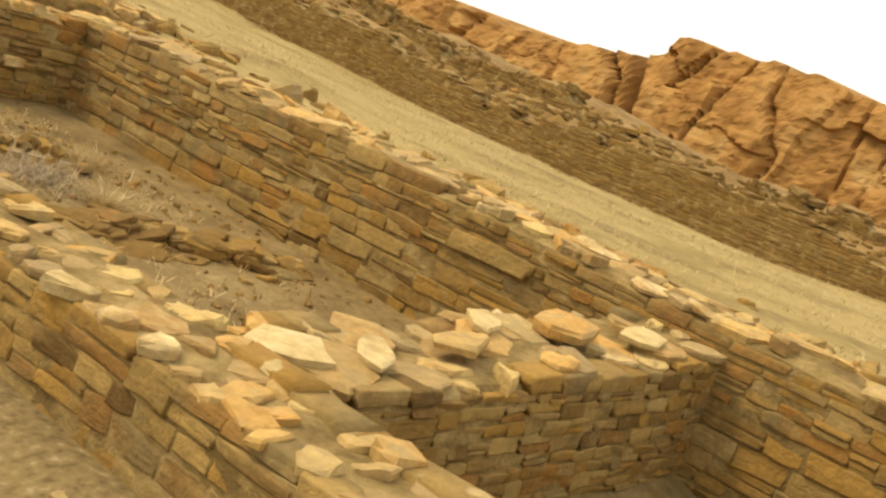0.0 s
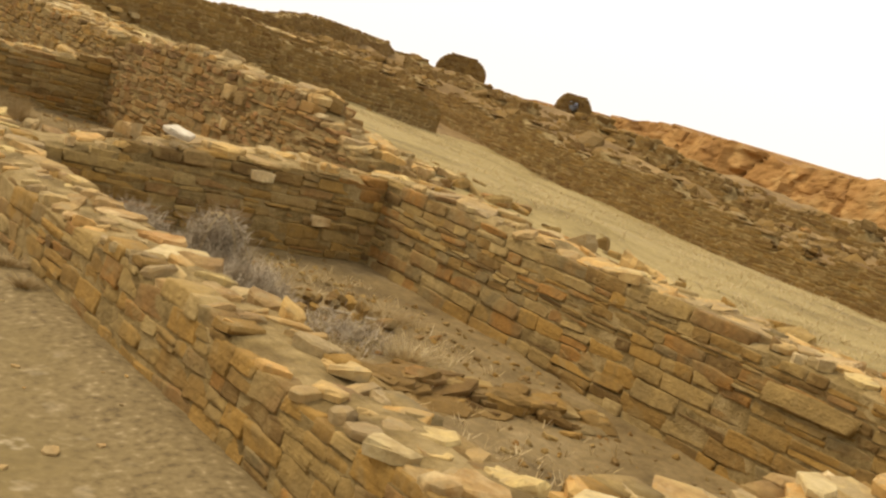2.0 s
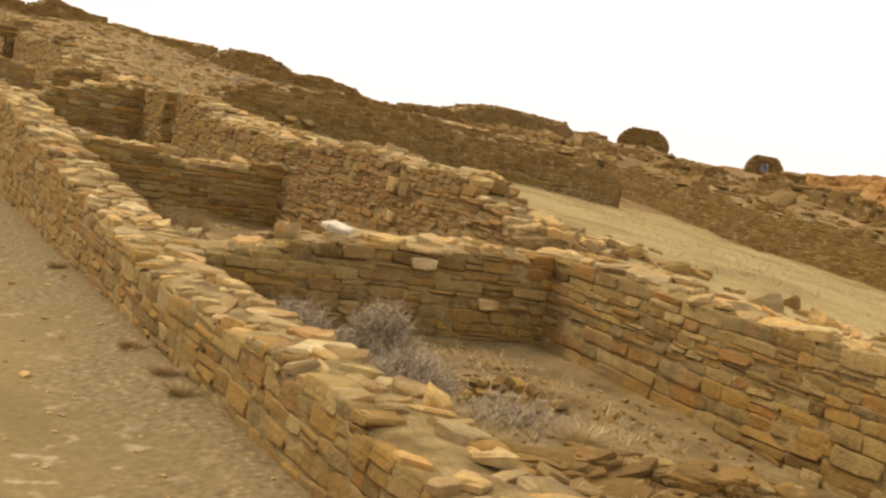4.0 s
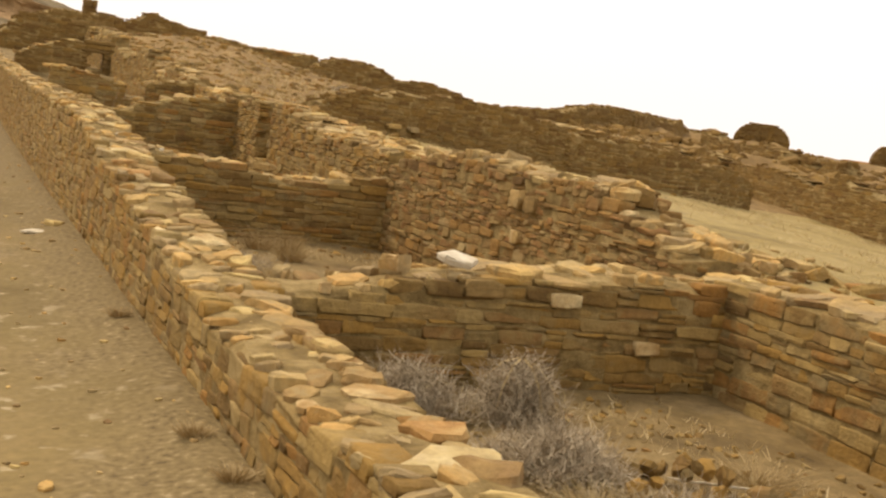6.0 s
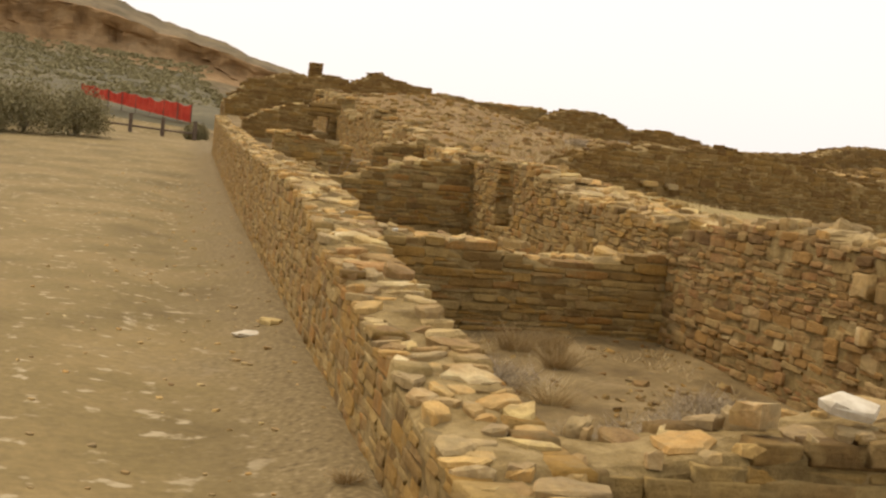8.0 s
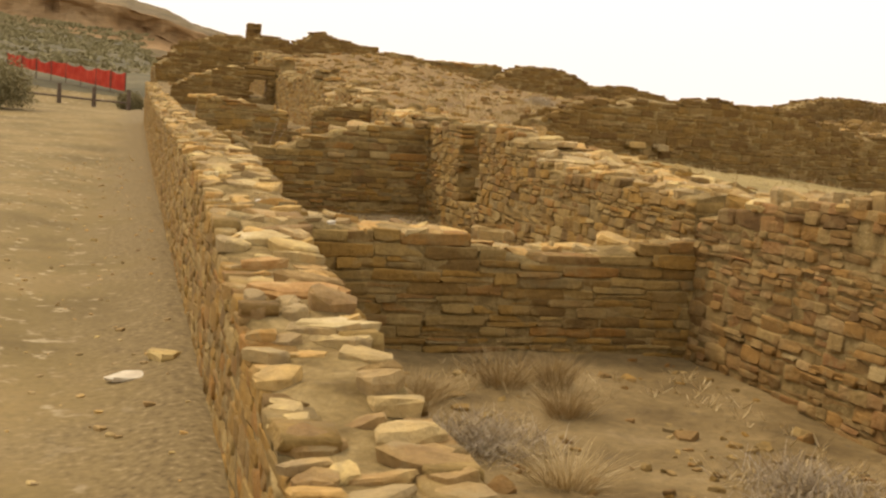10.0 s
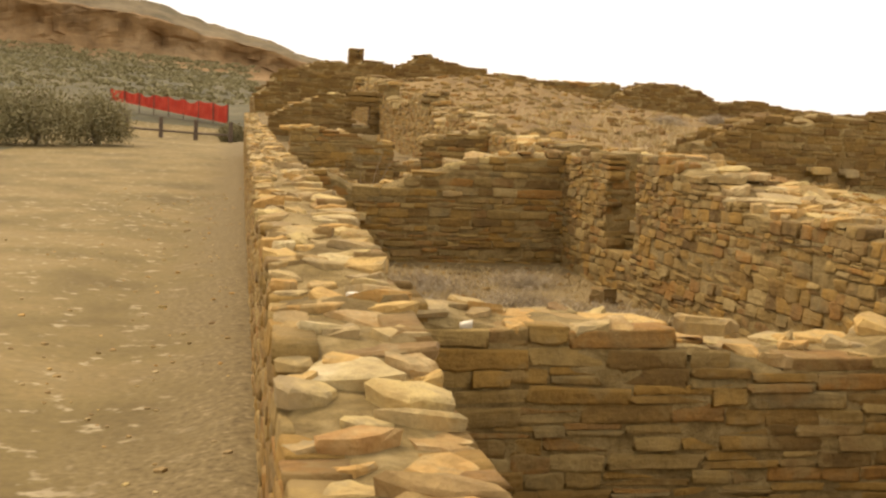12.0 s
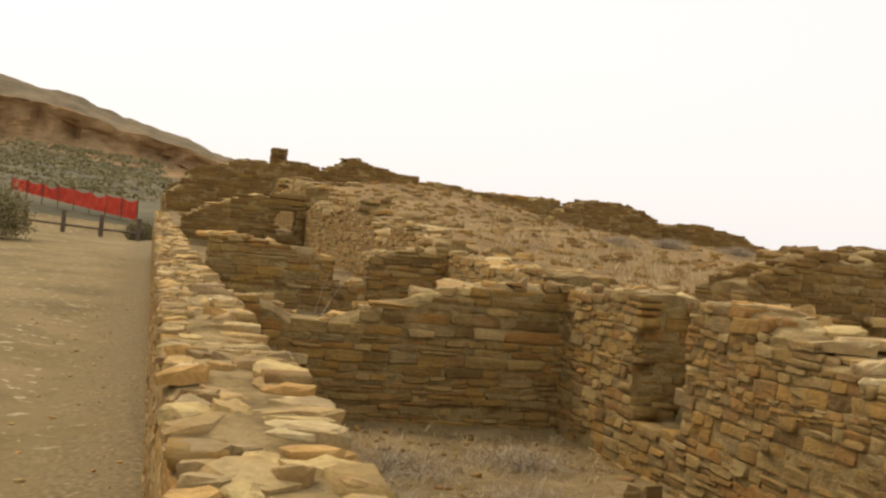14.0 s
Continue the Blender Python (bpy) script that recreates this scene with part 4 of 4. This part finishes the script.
# ---- the barrier and the rail fence at the end of the trail ----
barrier = tagged(new("barrier_fence"), "red plastic barrier mesh fence sagging between stakes", "fence")
fa, fb, nb_ = Vector((-6.5, 72, 0)), Vector((-.7, 70, 0)), 8
for i in range(nb_ + 1):
    p = fa.lerp(fb, i / nb_)
    bm = bmesh.new()
    bmesh.ops.create_cone(bm, cap_ends=True, segments=6, radius1=.03, radius2=.025, depth=1.1, matrix=Matrix.Translation((p.x, p.y, gz(p.x, p.y) + .5)))
    part("stake", bm, M_WOOD, barrier)
for i in range(nb_):
    V, F = [], []
    for k in range(13):
        p = fa.lerp(fb, (i + k / 12) / nb_)
        f_ = (i + k / 12) / nb_
        s, lift, tall = .025 * math.sin(math.pi * k / 12) * (1 + i % 3), .38 * (1 - f_) + .08, .55 + .38 * f_
        z = gz(p.x, p.y)
        for j in range(5):
            V.append((p.x, p.y + .06 * math.sin(k * 1.1 + i) * (1 - abs(j - 2) / 3), z + lift + (tall - s * 2.5) * j / 4))
    n0 = len(V)
    V += [(x, y + .015, z) for x, y, z in V]
    gf = [tuple(f) for f in grid_faces(13, 5)]
    F = gf + [tuple(n0 + q for q in reversed(f)) for f in gf]
    tagged(mesh_object("mesh_panel", V, F, M_RED, barrier), "red plastic mesh")
rail = tagged(new("rail_fence"), "low weathered wooden post and rail fence across the trail", "fence")
ra, rb = Vector((-6.4, 63.5, 0)), Vector((-.5, 62.5, 0))
for i in range(5):
    p = ra.lerp(rb, i / 4)
    bm = bmesh.new()
    bmesh.ops.create_cone(bm, cap_ends=True, segments=8, radius1=.1, radius2=.085, depth=.95, matrix=Matrix.Translation((p.x, p.y, gz(p.x, p.y) + .4)))
    part("post", bm, M_WOOD, rail)
    if i < 4:
        q = ra.lerp(rb, (i + 1) / 4)
        a, b = Vector((p.x, p.y, gz(p.x, p.y) + .3)), Vector((q.x, q.y, gz(q.x, q.y) + .3))
        bm = bmesh.new()
        bmesh.ops.create_cone(bm, cap_ends=True, segments=7, radius1=.05, radius2=.045, depth=(b - a).length, matrix=Matrix.Translation((a + b) / 2) @ (b - a).to_track_quat("Z", "Y").to_matrix().to_4x4())
        part("rail", bm, M_WOOD, rail)


# ---- loose stones ----
def loose(x, y, z, l, w, h, yaw, i, mat, label, tilt=(0, 0), name="flat_stone", group=""):
    me = bpy.data.meshes.new(name)
    v, f = SLABS[i]
    me.from_pydata(v, [], f)
    me.materials.append(mat)
    ob = new(name, me)
    ob.matrix_basis = Matrix.Translation((x, y, z)) @ Euler((*tilt, yaw)).to_matrix().to_4x4() @ Matrix.Diagonal((l, w, h, 1))
    return tagged(ob, label, "stone", group)


loose(1.6, 8.36, .70, .29, .2, .05, .1, 8, M_PALE, "bright white flat stone lying on the cross wall", (.24, .1))
loose(1.25, 8.42, .645, .2, .16, .09, .3, 12, M_SLAB, "rounded tan stone lying on the cross wall")
loose(.33, 13.47, .945, .07, .055, .022, .4, 2, M_PALE, "small white stone set on the front wall")
loose(.72, 13.46, .855, .065, .05, .022, 1, 4, M_PALE, "small white stone set on the cross wall")
loose(1.82, 13.98, .79, .3, .2, .07, .2, 7, M_SLAB, "yellow sandstone slab lying on the cross wall")
loose(2.74, 18.35, gz(2.74, 18.35) + .04, .22, .19, .13, .2, 12, M_DARK, "dark rounded rock at the foot of the wall")
loose(-.32, 13.3, gz(-.32, 13.3) + .004, .34, .2, .026, .5, 8, M_PALE, "flat pale stone lying on the trail")
loose(-.15, 13.6, gz(-.15, 13.6) + .01, .22, .16, .05, 1.5, 1, M_SLAB, "flat tan stone lying on the trail")
M_ORANGE = material("orange_sandstone", [(0.1, (0.30, 0.15, 0.05)), (0.5, (0.42, 0.235, 0.085)), (1.0, (0.5, 0.34, 0.15))], 7.0, 0.9, 0.7, 36, mottle=0.5)
M_CREAM = material("cream_sandstone", [(0.1, (0.380, 0.269, 0.119)), (0.5, (0.520, 0.394, 0.190)), (1.0, (0.620, 0.499, 0.285))], 6.0, 0.9, 0.7, 36, mottle=0.55)
front_top = lambda y: FRONT(y + 6)
for x, y, l, w, h, yaw, i, mat, lab in (
        (.3, 11.62, .36, .24, .075, .25, 6, M_ORANGE, "broad orange sandstone slab bedded on the front wall"),
        (.24, 12.62, .3, .3, .07, 1.2, 9, M_CREAM, "rounded cream sandstone slab bedded on the front wall"),
        (.2, 12.12, .22, .12, .06, .1, 14, M_ORANGE, "orange sandstone slab on the front wall"),
        (.2, 13.05, .24, .15, .07, .4, 17, M_CREAM, "yellow sandstone slab on the front wall"),
        (.36, 11.12, .3, .2, .06, -.2, 20, M_CREAM, "cream sandstone slab on the front wall"),
        (.35, 15.22, .26, .2, .07, .2, 11, M_CREAM, "yellow sandstone slab on the front wall"),
        (.22, 14.75, .28, .2, .06, -.3, 5, M_SLAB, "tan sandstone slab on the front wall"),
        (.34, 14.15, .32, .19, .06, .3, 13, M_CREAM, "broad tan sandstone slab on the front wall"),
        (.3, 5.2, .38, .26, .06, .5, 10, M_CREAM, "broad tan sandstone slab bedded on the front wall"),
        (.4, 5.64, .24, .18, .06, .2, 16, M_ORANGE, "orange sandstone slab on the front wall"),
        (.36, 6.15, .3, .26, .05, 1.0, 21, M_SLAB, "tan sandstone slab on the front wall"),
        (.08, 3.04, .2, .2, .06, .6, 3, M_CREAM, "cream sandstone slab on the front wall"),
        (.42, 2.4, .15, .1, .05, .3, 18, M_CREAM, "pale sandstone slab on the front wall")):
    loose(x, y, front_top(y) + .012, l, w, h * .8, yaw, i, mat, lab, group="slabs on the wall tops")
for x, y, l, w, h, yaw, i, mat in ((.66, 2.62, .36, .34, .07, .4, 9, M_CREAM), (1.02, 2.56, .34, .17, .06, .7, 22, M_CREAM), (1.6, 2.62, .36, .2, .075, .2, 4, M_SLAB), (1.95, 2.8, .3, .2, .07, .5, 14, M_CREAM), (2.5, 2.74, .42, .26, .1, .3, 6, M_SLAB), (2.95, 2.6, .3, .2, .08, .1, 19, M_CREAM)):
    loose(x, y, .385 + .04 * x, l, w, h * .62, yaw, i, mat, "broad pale sandstone slab lying on the cross wall", group="slabs on the wall tops")
pile = tagged(new("stone_pile"), "small heap of broken stones and clods on the room floor", "rubble")
pile.location = (2.05, 6.45, gz(2.05, 6.45))
rp = random.Random(23)
for i in range(22):
    a, d = rp.uniform(0, 6.283), .26 * rp.random() ** .7
    ob = new("stone", pool_mesh("slab", i, (M_STONE, M_DARK)[i % 2]))
    ob.parent = pile
    k = rp.uniform(.05, .13)
    ob.matrix_basis = Matrix.Translation((math.cos(a) * d * 1.4, math.sin(a) * d, .02 + .1 * (1 - d / .26))) @ Euler((rp.gauss(0, .4), rp.gauss(0, .4), rp.uniform(0, 6))).to_matrix().to_4x4() @ Matrix.Diagonal((k, k * .8, k * .6, 1))
for i, (x, y, l) in enumerate(((3.75, 8.0, .42), (4.1, 7.6, .36), (4.5, 7.1, .4), (3.8, 9.3, .3), (4.3, 6.2, .3))):
    loose(x, y, gz(x, y) + .08, l, l * .7, .16, i * 1.3, i + 3, M_SLAB, "tan sandstone block lying behind the rear wall", (.1 * (i % 3 - 1), .1), "stone_block", "blocks behind the wall")
rb = random.Random(19)
for i in range(16):
    y = 8.8 + 4.6 * i / 15 + rb.uniform(-.12, .12)
    u = 13.8 - y
    l = rb.uniform(.14, .3)
    z = float(np.interp(u, (0, .7, 1.8, 2.9, 3.8, 4.4, 5.1), (.98, 1.13, 1.2, 1.15, 1.16, 1.0, .78)))
    loose(3.1 + .26 * u / 5.1 + rb.uniform(.1, .48), y, z + .02, l, l * rb.uniform(.6, .9), l * rb.uniform(.3, .5), rb.uniform(0, 3), rb.randrange(20), M_SLAB if i % 3 else M_STONE, "tan sandstone block lying on the broken wall top", (rb.uniform(-.15, .15), rb.uniform(-.15, .15)), "stone_block", "blocks on the wall top")
# the ledge of broken slabs across the first room
ledge_root = tagged(new("slab_ledge"), "low ledge of broken sandstone slabs in the room", "ledge")
for i in range(66):
    k = (i % 22) / 21
    tier = i // 22
    x = 1.35 + 1.75 * k + rs.uniform(-.08, .08)
    y = 5.1 + .08 * math.sin(k * 5) + .09 * tier + rs.uniform(-.12, .12)
    if tier == 2 and abs(k - .45) > .38:
        continue
    me = pool_mesh("slab", i % 20, (M_DARK, M_STONE, M_DARK, M_STONE)[i % 4])
    ob = new("slab", me)
    ob.parent = ledge_root
    s = rs.uniform(.2, .46)
    ob.matrix_basis = Matrix.Translation((x, y, gz(x, y) - .012 + .032 * tier + rs.uniform(0, .016))) @ Euler((rs.gauss(0, .12), rs.gauss(0, .1), rs.gauss(0, .45))).to_matrix().to_4x4() @ Matrix.Diagonal((s, s * rs.uniform(.45, .8), rs.uniform(.04, .07), 1))
bm = bmesh.new()
bmesh.ops.create_cone(bm, cap_ends=True, segments=7, radius1=.007, radius2=.005, depth=.4, matrix=Matrix.Translation((0, 0, 0)))
st = part("stick", bm, M_PALE, None)
st.matrix_basis = Matrix.Translation((2.2, 6.5, gz(2.2, 6.5) + .02)) @ Euler((1.52, 0, 1.0)).to_matrix().to_4x4()
tagged(st, "bleached dry stick lying on the room floor", "stick")

items = []
for _ in range(3300):
    u = rs.random()
    if u < .34:
        y = rs.uniform(0, 20.5)
        x = float(back_x(y)) + .45 + abs(rs.gauss(0, .8))
    elif u < .8:
        y, x = 21 + 25 * rs.random() ** .7, 3.6 + 9 * rs.random() ** 1.6
    elif u < .9:
        y, x = rs.uniform(2, 36), rs.uniform(18.6, 28)
    else:
        y, x = rs.choice((rs.uniform(3, 8), rs.uniform(9, 13.5), rs.uniform(14.5, 20.3))), rs.uniform(.6, 3)
    s = (.05 + .22 * rs.random() ** 1.7) * (1.15 if y > 22 else 1) * (1.8 if x > 18 else 1) * (.45 if x < 3 else 1)
    items.append((Matrix.Translation((x, y, gz(x, y) + s * .02)) @ Euler((rs.gauss(0, .15), rs.gauss(0, .15), rs.uniform(0, 6))).to_matrix().to_4x4() @ Matrix.Diagonal((s, s * rs.uniform(.6, 1), s * rs.uniform(.2, .5), 1)), rs.randrange(20)))
talus = []
for _ in range(2200):
    y, x = rs.uniform(0, 40), 18.6 + 11 * rs.random() ** 1.4
    s = rs.uniform(.1, .5) * (1.5 if rs.random() < .06 else 1)
    talus.append((Matrix.Translation((x, y, gz(x, y) + s * .03)) @ Euler((rs.gauss(0, .25), rs.gauss(0, .25), rs.uniform(0, 6))).to_matrix().to_4x4() @ Matrix.Diagonal((s, s * rs.uniform(.6, 1), s * rs.uniform(.25, .6), 1)), rs.randrange(20)))
joined("talus", "slab", talus, M_DARK, None, "fallen sandstone blocks below the cliff")["category"] = "rubble"
joined("rubble", "slab", items, M_STONE, None, "scattered sandstone rubble on the mound and floors")["category"] = "rubble"
items = []
for _ in range(420):
    y = rs.choice((rs.uniform(8.8, 13.4), rs.uniform(14.2, 20.3), rs.uniform(2.5, 8)))
    x = float(back_x(y)) + .5 + abs(rs.gauss(0, .35))
    s = rs.uniform(.12, .36)
    items.append((Matrix.Translation((x, y, gz(x, y) + rs.uniform(0, .04))) @ Euler((rs.gauss(0, .12), rs.gauss(0, .12), rs.uniform(0, 6))).to_matrix().to_4x4() @ Matrix.Diagonal((s, s * rs.uniform(.5, .9), rs.uniform(.035, .08), 1)), rs.randrange(20)))
joined("fallen_slabs", "slab", items, M_SLAB, None, "flat sandstone slabs fallen behind the rear wall")["category"] = "rubble"
items = []
for _ in range(1500):
    y = rs.choice((rs.uniform(3, 8.1), rs.uniform(3, 8.1), rs.uniform(8.9, 13.7), rs.uniform(14.4, 20.4)))
    x = rs.uniform(.55, float(back_x(y)) - .1)
    if fbm(x * .9, y * .9, 95) < .42:
        continue
    s = rs.uniform(.015, .06)
    items.append((Matrix.Translation((x, y, gz(x, y) + s * .1)) @ Euler((rs.gauss(0, .3), rs.gauss(0, .3), rs.uniform(0, 6))).to_matrix().to_4x4() @ Matrix.Diagonal((s, s * rs.uniform(.5, 1), s * rs.uniform(.25, .6), 1)), rs.randrange(20)))
joined("stone_chips", "slab", items, M_STONE, None, "small stone chips and debris on the room floors")["category"] = "rubble"
items = []
for _ in range(420):
    y = rs.uniform(1, 34)
    x = -abs(rs.gauss(0, 1.1)) - .05
    s = rs.uniform(.012, .05) * (1.6 if rs.random() < .08 else 1)
    items.append((Matrix.Translation((x, y, gz(x, y) + s * .1)) @ Euler((0, 0, rs.uniform(0, 6))).to_matrix().to_4x4() @ Matrix.Diagonal((s, s * rs.uniform(.6, 1), s * .3, 1)), rs.randrange(20)))
joined("pebbles", "slab", items, M_SLAB, None, "small stones strewn along the trail")["category"] = "pebbles"

# ---- the single stones of the walls ----
for parent, nm, knd, picked, mat in LATER:
    for m, i in picked:
        ob = new(nm, pool_mesh(knd, i, mat))
        ob.parent = parent
        ob.matrix_basis = m
